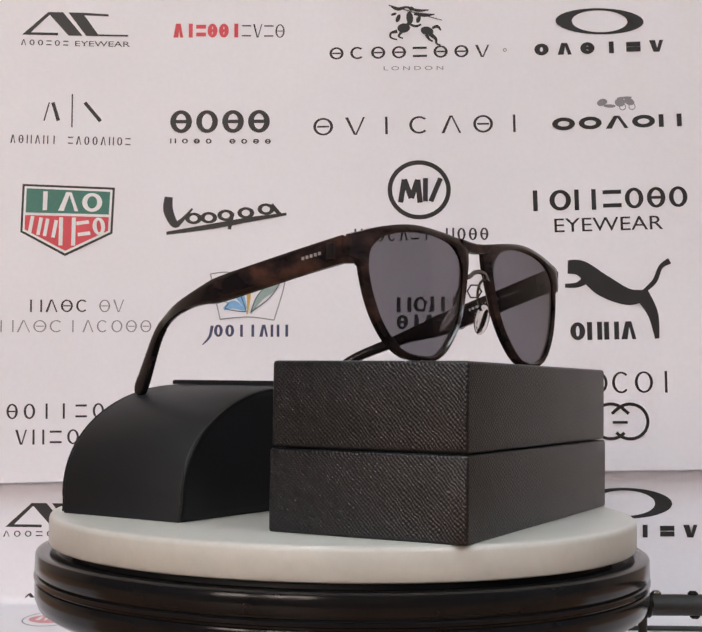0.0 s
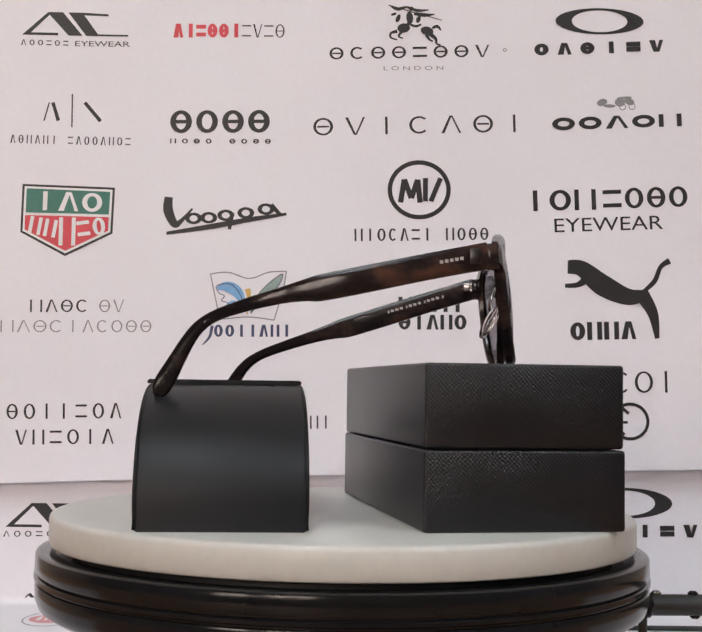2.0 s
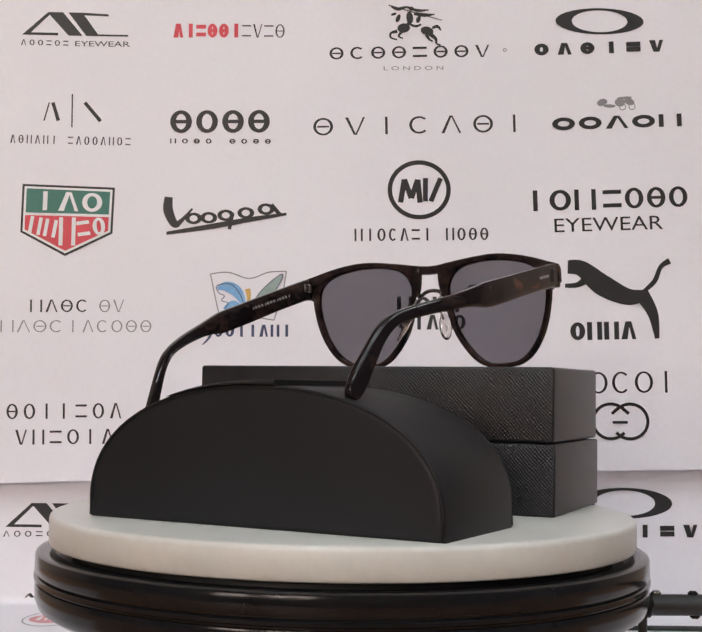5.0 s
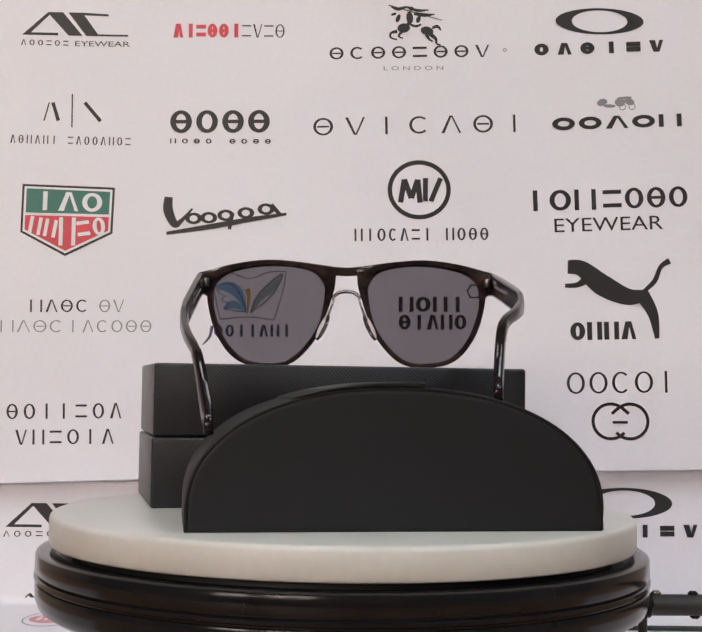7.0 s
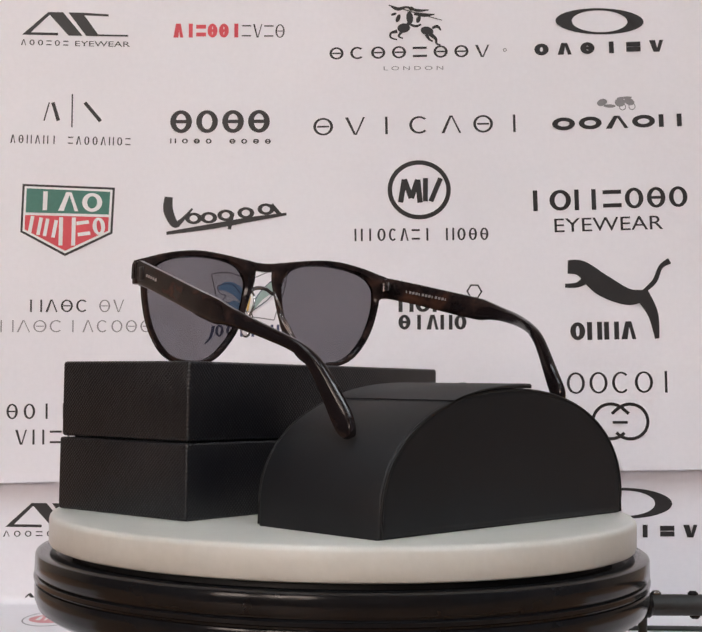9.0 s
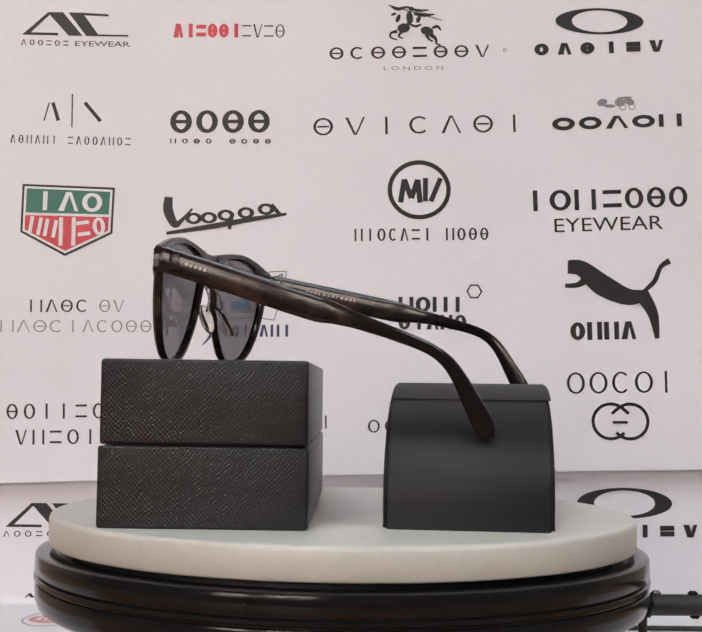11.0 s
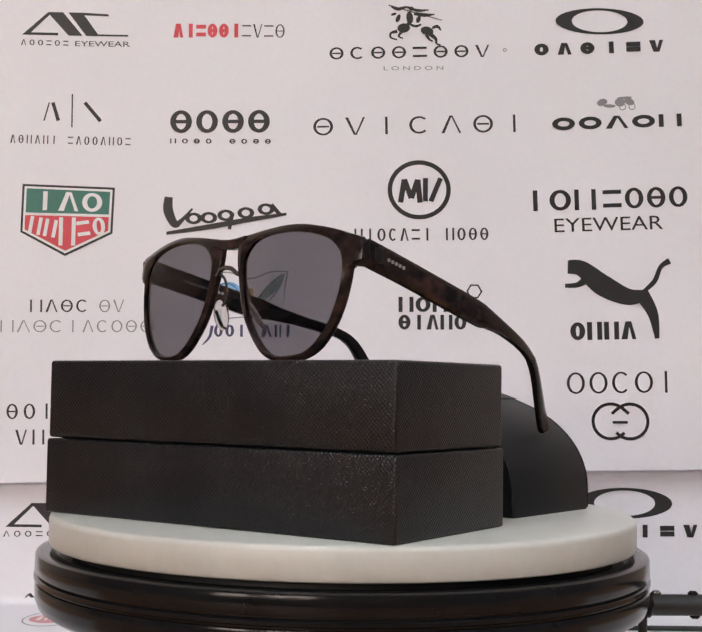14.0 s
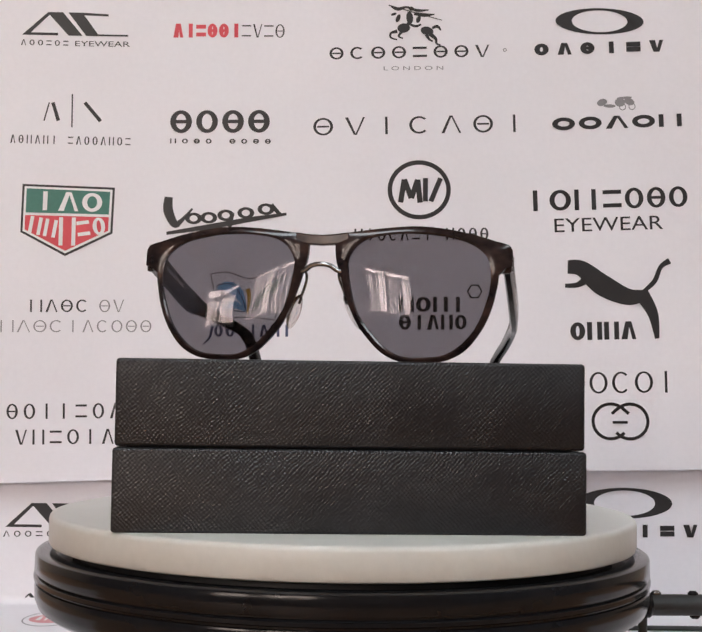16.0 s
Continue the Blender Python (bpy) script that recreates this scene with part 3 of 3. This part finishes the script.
def shield(kind, up, c, k):
    q = lambda x, y: (c[0] + x * k, c[1] - y * k)
    p = kind()
    p.poly(q(-105, -79), q(104, -74), q(101, 31), q(-5, 84), q(-107, 31))
    emblem = p.done("printed_emblem", INK, up, "green and red shield emblem with a dark outline")
    p = kind()
    p.lift = 0.0002
    p.poly(q(-100, -74), q(99, -69), q(96, 28), q(-5, 78), q(-102, 28))
    p.done("shield_field", WHITE_INK, emblem, "white shield field")
    p = kind()
    p.lift = 0.0004
    p.poly(q(-95, -69), q(94, -64), q(92, -12), q(-96, -14))
    p.done("shield_field", GREEN_INK, emblem, "green upper shield field")
    p = kind()
    p.lift = 0.0004
    p.poly(q(-97, -8), q(92, -6), q(91, 25), q(-5, 72), q(-97, 25))
    p.done("shield_field", RED_INK, emblem, "red lower shield field")
    p = kind()
    p.lift = 0.0006
    p.marks(q(-76, -20), q(84, -17), 43 * k, "iao", 10 * k, 0.85)
    p.marks(q(-90, 33), q(-22, 44), 40 * k, "nn", 8 * k, 0.8)
    p.marks(q(-20, 60), q(22, 60), 64 * k, "n", 9 * k, 0.9)
    p.marks(q(24, 42), q(94, 32), 40 * k, "eo", 8 * k, 0.8)
    p.done("shield_marks", WHITE_INK, emblem, "white bars on the shield")


# ---- desk and turntable ----
def desk():
    t = empty("desk", pose(0, -0.12, FLOOR), "brown laminate desk under the printed sheet", "desk")
    top = GROUND - 0.001 - FLOOR
    part("desktop", box(bmesh.new(), -0.8, 0.8, -0.32, 0.46, top - 0.03, top, 0.003), DESK, t)
    data = mesh_of("leg", box(bmesh.new(), -0.025, 0.025, -0.025, 0.025, 0.0, top - 0.03, 0.003), DESK)
    for x in (-0.74, 0.74):
        for y in (-0.27, 0.41):
            o = new("leg", data)
            o.location, o.parent = (x, y, 0), t


BASE_X = -0.0013


def turntable():
    t = empty("turntable", pose(BASE_X, 0, GROUND), "glossy black round turntable with a white stone platter", "turntable")
    g = -GROUND
    profile = [(0, -0.0165), (0.1195, -0.0165), (0.1202, -0.0150), (0.1212, -0.0146), (0.1274, -0.0150), (0.1282, -0.0155), (0.1285, -0.0163), (0.1286, -0.0222), (0.1283, -0.0228),
               (0.1276, -0.0230), (0.1275, -0.0236), (0.1282, -0.0239), (0.1289, -0.0244), (0.1289, -0.0258), (0.1284, -0.0262), (0.1276, -0.0264), (0.1275, -0.0271), (0.1282, -0.0274),
               (0.1285, -0.0284), (0.1283, -0.0335), (0.1270, -0.0368), (0.1235, -0.0392), (0.112, -0.0400), (0, -0.0400)]
    part("base", lathe([(r, g + z) for r, z in profile], 200), GLOSS_BLACK, t, "glossy black ribbed plastic base")
    part("spindle", lathe([(0, g - 0.0166), (0.1135, g - 0.0166), (0.1135, g - 0.0128), (0, g - 0.0128)], 120), MATT_BLACK, t, "dark recessed bearing ring")
    foot = mesh_of("foot", lathe([(0, 0), (0.0065, 0), (0.0065, 0.002), (0.0055, 0.004), (0.0055, g - 0.0395), (0, g - 0.0395)], 24), MATT_BLACK)
    for a in (3, 123, 243):
        o = new("foot", foot)
        o.location, o.parent = (0.1165 * math.cos(radians(a)), 0.1165 * math.sin(radians(a)), 0), t
    platter = part("platter", lathe([(0, 0), (0.1210, 0.0), (0.1222, -0.0003), (0.1230, -0.0010), (0.1233, -0.0022), (0.1233, -0.0112), (0.1228, -0.0122), (0.1215, -0.0127), (0, -0.0127)], 200), STONE, t, "white stone platter with a rounded edge")
    return t, platter


def side_bar():
    t = empty("side_bar", pose(0.131, 0.004, -0.0396), "black round bar with small screws beside the turntable base", "bar")
    bm = bmesh.new()
    tube(bm, [(-0.006, 0, 0), (0.004, 0, 0), (0.05, 0.001, 0.0003), (0.16, 0.003, 0.001)], 0.0046, 20)
    part("rod", bm, MATT_BLACK, t)
    part("collar", tube(bmesh.new(), [(-0.005, 0, 0), (-0.0035, 0, 0), (0.0005, 0, 0), (0.0015, 0, 0)], [0.0048, 0.0056, 0.0056, 0.0048], 20), GLOSS_BLACK, t)
    for x, z in ((0.0035, 0.0050), (0.0195, 0.0050), (0.0205, -0.0046)):
        bm = bmesh.new()
        tube(bm, [(x - 0.0022, 0, z), (x - 0.0012, 0, z), (x + 0.0012, 0, z), (x + 0.0022, 0, z)], [0.0004, 0.0013, 0.0013, 0.0004], 12)
        part("screw", bm, STEEL if x < 0.01 else GLOSS_BLACK, t)
    part("post", tube(bmesh.new(), [(-0.0022, 0.0, -0.003), (-0.0022, 0.0, GROUND + 0.0396)], 0.0020, 16), MATT_BLACK, t)


def cable():
    bm = bmesh.new()
    tube(bm, spline([(0.150, 0.232, GROUND + 0.0016), (0.17, 0.243, GROUND + 0.0016), (0.21, 0.245, GROUND + 0.0016), (0.30, 0.243, GROUND + 0.0016)], 24), 0.0016, 8)
    tagged(new("cable", mesh_of("cable", bm, MATT_BLACK)), "thin dark grey cable lying on the white sheet", "cable")


# ---- the things on the platter ----
BOX_L, BOX_D, BOX_H, SEAM = 0.1699, 0.0768, 0.0622, 0.0304
BOX_AT = pose(-0.0027, -0.0520, 0.0)
CASE_L, CASE_D, CASE_H = 0.1561, 0.0627, 0.0532
CASE_AT = pose(-0.0026, 0.0529, 0.0, 0, 0, -5.05)
GLASSES_AT = pose(-0.0128, -0.0585, BOX_H + 0.0002, 0, 0.5, -13.45)


def gift_box():
    t = empty("presentation_box", BOX_AT, "black cross-grained leather presentation box, closed, under the glasses", "box")
    x, y = BOX_L / 2, BOX_D / 2
    part("base", box(bmesh.new(), -x - 0.0006, x + 0.0006, -y - 0.0004, y + 0.0004, 0.0, SEAM - 0.00025, 0.0011), GRAIN, t)
    part("neck", box(bmesh.new(), -x + 0.004, x - 0.004, -y + 0.004, y - 0.004, SEAM - 0.002, SEAM + 0.002), DARK_STEEL, t, "dark inner neck at the seam", 0)
    part("lid", box(bmesh.new(), -x, x, -y, y, SEAM + 0.00025, BOX_H, 0.0013), GRAIN, t)
    return t


def dome(inset=0.0, n=64, a=CASE_L / 2, h=CASE_H, low=0.008):
    """The outline of the case's ends: upright feet, then a domed top."""
    pts = [(a - inset, inset)]
    for i in range(n + 1):
        s = math.pi * i / n
        c, k = math.cos(s), math.sin(s)
        e = 2 / 2.18
        pts.append(((a - inset) * math.copysign(abs(c) ** e, c), low + (h - low - inset) * abs(k) ** e))
    pts.append((-a + inset, inset))
    return pts


def glasses_case():
    t = empty("glasses_case", CASE_AT, "black half-moon leather glasses case standing on the platter", "glasses case")
    d = CASE_D / 2
    bm = bmesh.new()
    rings = [[bm.verts.new((x, y, max(z, 0))) for x, z in dome(i)] for y, i in ((-d, 0.006), (-d, 0.0030), (-d, 0.0014), (-d + 0.0006, 0.0004), (-d + 0.0016, 0.0),
                                                                              (d - 0.0016, 0.0), (d - 0.0006, 0.0004), (d, 0.0014), (d, 0.0030), (d, 0.006))]
    for a, b in zip(rings, rings[1:]):
        m = len(a)
        for i in range(m):
            bm.faces.new((a[i], a[(i + 1) % m], b[(i + 1) % m], b[i]))
    bm.faces.new(rings[0])
    bm.faces.new(rings[-1])
    part("body", bm, HIDE, t, "", 50)
    for y in (-d + 0.0002, d - 0.0002):
        part("piping", tube(bmesh.new(), [(x, y, z) for x, z in dome(0.0007)], 0.0007, 8), PIPING, t, "thin stitched edge piping", 60)
    # the flap lies over the crown
    bm = bmesh.new()
    xs = [-0.009 + 0.049 * k / 18 for k in range(19)]
    crown = [(x, 0.008 + (CASE_H - 0.008) * (1 - (abs(x) / (CASE_L / 2)) ** 2.18) ** (1 / 2.18)) for x in xs]
    rows = [[bm.verts.new((x, y, z + 0.0002 + k * (1 - 0.85 * i / 18))) for i, (x, z) in enumerate(crown)]
            for y, k in ((-d + 0.0002, 0.0), (-d - 0.0002, 0.0011), (-d + 0.0006, 0.0019), (d + 0.0004, 0.0019), (d + 0.0012, 0.0011), (d + 0.0010, 0.0))]
    for a, b in zip(rows, rows[1:] + rows[:1]):
        for i in range(len(crown) - 1):
            bm.faces.new((a[i], a[i + 1], b[i + 1], b[i]))
    bm.faces.new([q[0] for q in rows])
    bm.faces.new([q[-1] for q in rows])
    part("flap", bm, HIDE, t, "thin closing flap across the crown", 40)
    return t


OPENING = [(10.5, 34.6), (10.6, 38.8), (13.1, 43.2), (17.9, 46.4), (26.5, 48.1), (36.3, 48.4), (46, 47.4), (54.7, 45.2), (60, 42), (62.9, 37.8), (63.5, 30.2), (61.6, 21.6), (58.5, 14), (53.6, 7.6), (48.2, 3.7), (41.7, 2.2),
           (32, 2.2), (25.4, 5.3), (19, 11.8), (14.6, 18.3), (12, 25.8)]
OUTLINE = [(5.2, 47.6), (14.6, 49.4), (26.5, 50.8), (36.3, 51.3), (46, 50.5), (56.8, 48.4), (65.5, 45.9), (69.8, 44.8), (71.2, 43.0), (71.4, 39), (70.9, 35.2), (66.7, 33.8), (66.0, 29.8), (64.1, 21.2), (60.8, 13.2), (55.4, 5.8), (49, 1.6), (41.7, 0.1),
           (32, 0.1), (24.2, 3.2), (17.2, 10.2), (12.6, 17.3), (9.4, 25.8), (6.9, 33.8), (5.5, 38.8), (5.1, 43.8)]
WRAP, PANTO, TWIST = 5.6, 0.085, -0.02


def bow(x, z):
    """Depth of the front at x, z in millimetres: wrapped back at the sides, its foot forward, slightly twisted."""
    return -WRAP * (1 - (x / 71) ** 2) + (z - 45) * (PANTO + TWIST * x / 71)


def by_angle(loop, c, n, smooth=True):
    """The loop taken again at n even angles round c."""
    pts = spline(loop, 600, True) if smooth else loop
    ang = [math.atan2(z - c[1], x - c[0]) for x, z in pts]
    rad = [math.hypot(x - c[0], z - c[1]) for x, z in pts]
    order = np.argsort(ang)
    a, r = np.array(ang)[order], np.array(rad)[order]
    a = np.concatenate([a - 2 * math.pi, a, a + 2 * math.pi])
    r = np.concatenate([r, r, r])
    return [(c[0] + q * math.cos(s), c[1] + q * math.sin(s)) for s in np.linspace(-math.pi, math.pi, n, endpoint=False) for q in [float(np.interp(s, a, r))]]


MM = 0.001
OPENING = [(x, z * 1.016) for x, z in OPENING]
OUTLINE = [(x, z * 1.016) for x, z in OUTLINE]
LENS_C = (37.0, 26.0)


def rims(bm, side):
    n = 120
    out, hole = by_angle(OUTLINE, LENS_C, n), by_angle(OPENING, LENS_C, n)

    def ring(loop_t, y):
        vs = []
        for (ox, oz), (ix, iz) in zip(out, hole):
            x, z = ix + (ox - ix) * loop_t, iz + (oz - iz) * loop_t
            vs.append(bm.verts.new((side * x * MM, (bow(side * x, z) + y) * MM, z * MM)))
        return vs
    loops = [ring(0.0, 1.4), ring(0.0, -1.1), ring(0.25, -1.6), ring(0.65, -1.15), ring(1.0, -0.1), ring(1.0, 2.0), ring(0.78, 2.7), ring(0.22, 2.6)]
    for a, b in zip(loops, loops[1:] + loops[:1]):
        for i in range(n):
            bm.faces.new((a[i], a[(i + 1) % n], b[(i + 1) % n], b[i]))


def lens(side):
    n = 64
    hole = by_angle(OPENING, LENS_C, n)
    bm = bmesh.new()
    sheets = []
    for off in (-0.5, 0.7):
        rings = []
        for s in (1.015, 0.8, 0.6, 0.4, 0.2):
            ring = []
            for x, z in hole:
                px, pz = LENS_C[0] + (x - LENS_C[0]) * s, LENS_C[1] + (z - LENS_C[1]) * s
                ring.append(bm.verts.new((side * px * MM, (bow(side * px, pz) + off - 1.6 * (1 - s * s)) * MM, pz * MM)))
            rings.append(ring)
        mid = bm.verts.new((side * LENS_C[0] * MM, (bow(side * LENS_C[0], LENS_C[1]) + off - 1.6) * MM, LENS_C[1] * MM))
        for a, b in zip(rings, rings[1:]):
            for i in range(n):
                bm.faces.new((a[i], a[(i + 1) % n], b[(i + 1) % n], b[i]))
        for i in range(n):
            bm.faces.new((rings[-1][i], rings[-1][(i + 1) % n], mid))
        sheets.append(rings[0])
    for i in range(n):
        bm.faces.new((sheets[0][i], sheets[0][(i + 1) % n], sheets[1][(i + 1) % n], sheets[1][i]))
    return bm


ARM = [(3, 40.0, 5.2), (25, 35.6, 5.1), (50, 30.2, 5.2), (66, 26.9, 5.1), (72, 25.9, 4.2), (82, 23.8, 3.1), (97, 20.1, 2.5), (108, 16.6, 2.3), (114.5, 12.5, 2.5), (119, 7.0, 2.8), (123, 0.3, 3.3), (127.5, -7.5, 3.9), (130, -12, 3.5), (131.3, -14.6, 1.6)]
LEAN_L = [(0, 0), (30, -2.4), (66, -4.2), (90, -0.6), (112, 8.2), (130, 12.5)]
LEAN_R = [(0, 0), (30, 0.0), (67, 0.7), (92, 5.0), (112, 11.5), (130, 18.5)]


def lean_at(b, table):
    """How far an arm leans inward, b millimetres behind its hinge."""
    c = spline(table, 60)
    return float(np.interp(b, [p[0] for p in c], [p[1] for p in c]))


def arm(side, table, drop):
    """A temple arm: swept from the hinge to the ear tip. table: how it leans inward; drop: degrees it hangs lower."""
    st = spline(ARM, 56)
    bm = bmesh.new()
    rings = []
    k, s = math.cos(radians(drop)), math.sin(radians(drop))
    for i, (b, z, h) in enumerate(st):
        p, q = st[max(i - 1, 0)], st[min(i + 1, len(st) - 1)]
        d = Vector((q[0] - p[0], q[1] - p[1])).normalized()
        nb, nz = -d.y, d.x
        th = 1.9 if b < 60 else 1.6 if b < 112 else 1.9
        if i == len(st) - 1:
            th = 0.8
        ring = []
        for a in range(12):
            ca, sa = math.cos(2 * math.pi * a / 12 + 0.26), math.sin(2 * math.pi * a / 12 + 0.26)
            cx, cz = (math.copysign(abs(v) ** 0.5, v) for v in (ca, sa))
            pb, pz = b + nb * h * cz, z + nz * h * cz
            rb, rz = pb + (pz - 40) * s * 0.5, 40 + (pz - 40) * k - (pb - 3) * s
            lean = lean_at(pb, table)
            ring.append(bm.verts.new((side * (69.2 - lean + cx * th) * MM, rb * MM, rz * MM)))
        rings.append(ring)
    for a, b in zip(rings, rings[1:]):
        for i in range(12):
            bm.faces.new((a[i], a[(i + 1) % 12], b[(i + 1) % 12], b[i]))
    bm.faces.new(rings[0])
    bm.faces.new(rings[-1])
    return bm


def sunglasses():
    t = empty("sunglasses", GLASSES_AT, "dark tortoiseshell sunglasses with grey lenses resting on box and case", "sunglasses")
    bm = bmesh.new()
    rims(bm, 1)
    rims(bm, -1)
    # brow bar across the nose
    st = [(-10, 47.6), (-5, 46.9), (0, 46.6), (5, 46.9), (10, 47.6)]
    rings = []
    for x, z in st:
        y = bow(x, z)
        rings.append([bm.verts.new((x * MM, (y + c) * MM, (z + e) * MM)) for c, e in ((-1.3, -1.5), (-0.8, -2.1), (1.8, -2.1), (2.2, -1.6), (2.2, 1.5), (1.6, 2.0), (-0.8, 2.0), (-1.3, 1.4))])
    for a, b in zip(rings, rings[1:]):
        for i in range(8):
            bm.faces.new((a[i], a[(i + 1) % 8], b[(i + 1) % 8], b[i]))
    # end pieces turn back to the hinges
    for side in (1, -1):
        x0, x1 = sorted((side * 66.6 * MM, side * 71.1 * MM))
        box(bm, x0, x1, -1.0 * MM, 4.6 * MM, 34.6 * MM, 44.6 * MM, 0.0009, 2)
    part("front_frame", bm, ACETATE, t, "dark tortoiseshell front with a keyhole gap", 32)
    for side, table, drop in ((-1, LEAN_L, 0.0), (1, LEAN_R, 6.0)):
        part("lens", lens(side), LENS, t, "smoke grey see-through lens", 60)
        a = part("temple_arm", arm(side, table, drop), AMBER, t, "brown-black tortoiseshell arm", 40)
        # silver print at the hinge end
        bm = bmesh.new()
        k, s = math.cos(radians(drop)), math.sin(radians(drop))
        for i in range(5):
            b, z = 12.5 + i * 1.9, 38.6 - i * 0.37
            rb, rz = b, 40 + (z - 40) * k - (b - 3) * s
            x = side * (69.2 - lean_at(b, table) + 1.9)
            box(bm, (x - 0.12) * MM, (x + 0.12) * MM, rb * MM, (rb + 1.3) * MM, (rz - 0.6) * MM, (rz + 0.6) * MM)
        part("printed_bars", bm, SILVER, a, "small silver bars", 0)
        bm = bmesh.new()
        for i in range(13):
            b = 18 + i * 2.2
            z = 37.4 - i * 0.42
            x = side * (69.2 - lean_at(b, table) - 1.9)
            rz = 40 + (z - 40) * k - (b - 3) * s
            box(bm, (x - 0.08) * MM, (x + 0.08) * MM, b * MM, (b + (1.5 if i % 4 else 0.7)) * MM, (rz - 0.6) * MM, (rz + 0.6) * MM)
        part("printed_bars", bm, SILVER, a, "tiny silver bars inside the arm", 0)
        bm = bmesh.new()
        box(bm, (side * 66.3 - 0.9) * MM, (side * 66.3 + 0.9) * MM, 1.8 * MM, 8.2 * MM, 38.4 * MM, 42.4 * MM, 0.0004, 2)
        for z in (38.9, 40.4, 41.9):
            tube(bm, [(side * 66.0 * MM, 4.4 * MM, (z - 0.55) * MM), (side * 66.0 * MM, 4.4 * MM, (z + 0.55) * MM)], 1.15 * MM, 12)
        part("hinge", bm, STEEL, t, "small steel hinge")
        bm = bmesh.new()
        x = side * (69.2 - lean_at(8, table) + 1.85)
        box(bm, (x - 0.25) * MM, (x + 0.25) * MM, 6.0 * MM, 10.2 * MM, (39.4 - 2.9 - 5 * s) * MM, (39.4 + 2.9 - 5 * s) * MM, 0.00022, 2)
        part("hinge_plate", bm, DARK_STEEL, a, "small dark plate at the hinge end")
        # pad arm and nose pad
        bm = bmesh.new()
        path = spline([(side * 7.4, bow(7, 36) + 0.4, 36.2), (side * 6.2, bow(8, 33) + 3.2, 33.0), (side * 7.6, bow(9, 28) + 5.5, 28.0), (side * 9.8, bow(11, 24) + 5.4, 22.5)], 14)
        tube(bm, [tuple(c * MM for c in p) for p in path], 0.55 * MM, 8)
        part("pad_arm", bm, STEEL, t, "thin steel nose pad arm")
        bm = bmesh.new()
        bmesh.ops.create_uvsphere(bm, u_segments=20, v_segments=12, radius=1.0, matrix=Matrix.Translation((side * 11.2 * MM, (bow(11, 20) + 6.4) * MM, 19.2 * MM))
                                  @ Euler((radians(8), radians(-side * 31), radians(side * 35))).to_matrix().to_4x4() @ Matrix.Diagonal((1.2 * MM, 3.1 * MM, 7.6 * MM, 1)))
        part("nose_pad", bm, CLEAR, t, "clear silicone nose pad", 80)
    bm = bmesh.new()
    path = spline([(-8.4, bow(8, 35) + 0.2, 34.4), (-6.2, bow(6, 36) - 0.6, 34.8), (-3.6, bow(3, 37) - 1.2, 36.6), (0, bow(0, 37) - 1.4, 37.2), (3.6, bow(3, 37) - 1.2, 36.6), (6.2, bow(6, 36) - 0.6, 34.8), (8.4, bow(8, 35) + 0.2, 34.4)], 28)
    tube(bm, [tuple(c * MM for c in p) for p in path], 0.95 * MM, 10)
    part("bridge", bm, STEEL, t, "gunmetal arched nose bridge")
    for ob in t.children_recursive:
        ob.data.transform(Matrix.Diagonal((1.016, 1.0, 1.0, 1.0)))
    return t


room()
# The added overhead panels, spread so that the backdrop is lit evenly.
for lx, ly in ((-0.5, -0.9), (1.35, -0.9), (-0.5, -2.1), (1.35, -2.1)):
    added_ceiling_light(lx, ly)
desk()
backdrop = sheet_upper()
sweep = sheet_lower()
prints(backdrop, sweep)
turntable_thing, platter = turntable()
side_bar()
cable()
gift = gift_box()
case = glasses_case()
glasses = sunglasses()

# ---- what turns ----
# Turn of the platter: a steady rate, and how far it runs ahead or behind, at whole seconds.
RATE, START = 18.775, -297.68
AHEAD = [0.6, 0.28, 0.0, -0.24, -0.42, -0.52, -0.52, -0.35, 0.03, 0.14, 0.38, 0.56, 0.30, 0.04, 0.1, 0.0, 0.03]


def turn_at(t):
    return START + RATE * t + float(np.interp(t, range(17), AHEAD))


def motions():
    times = [0.5 * i for i in range(33)]
    for thing, at in ((gift, BOX_AT), (case, CASE_AT), (glasses, GLASSES_AT)):
        walk(thing, [(t, pose(0, 0, 0, 0, 0, turn_at(t)) @ at) for t in times])
    walk(platter, [(t, pose(0, 0, -GROUND, 0, 0, turn_at(t))) for t in times])


motions()
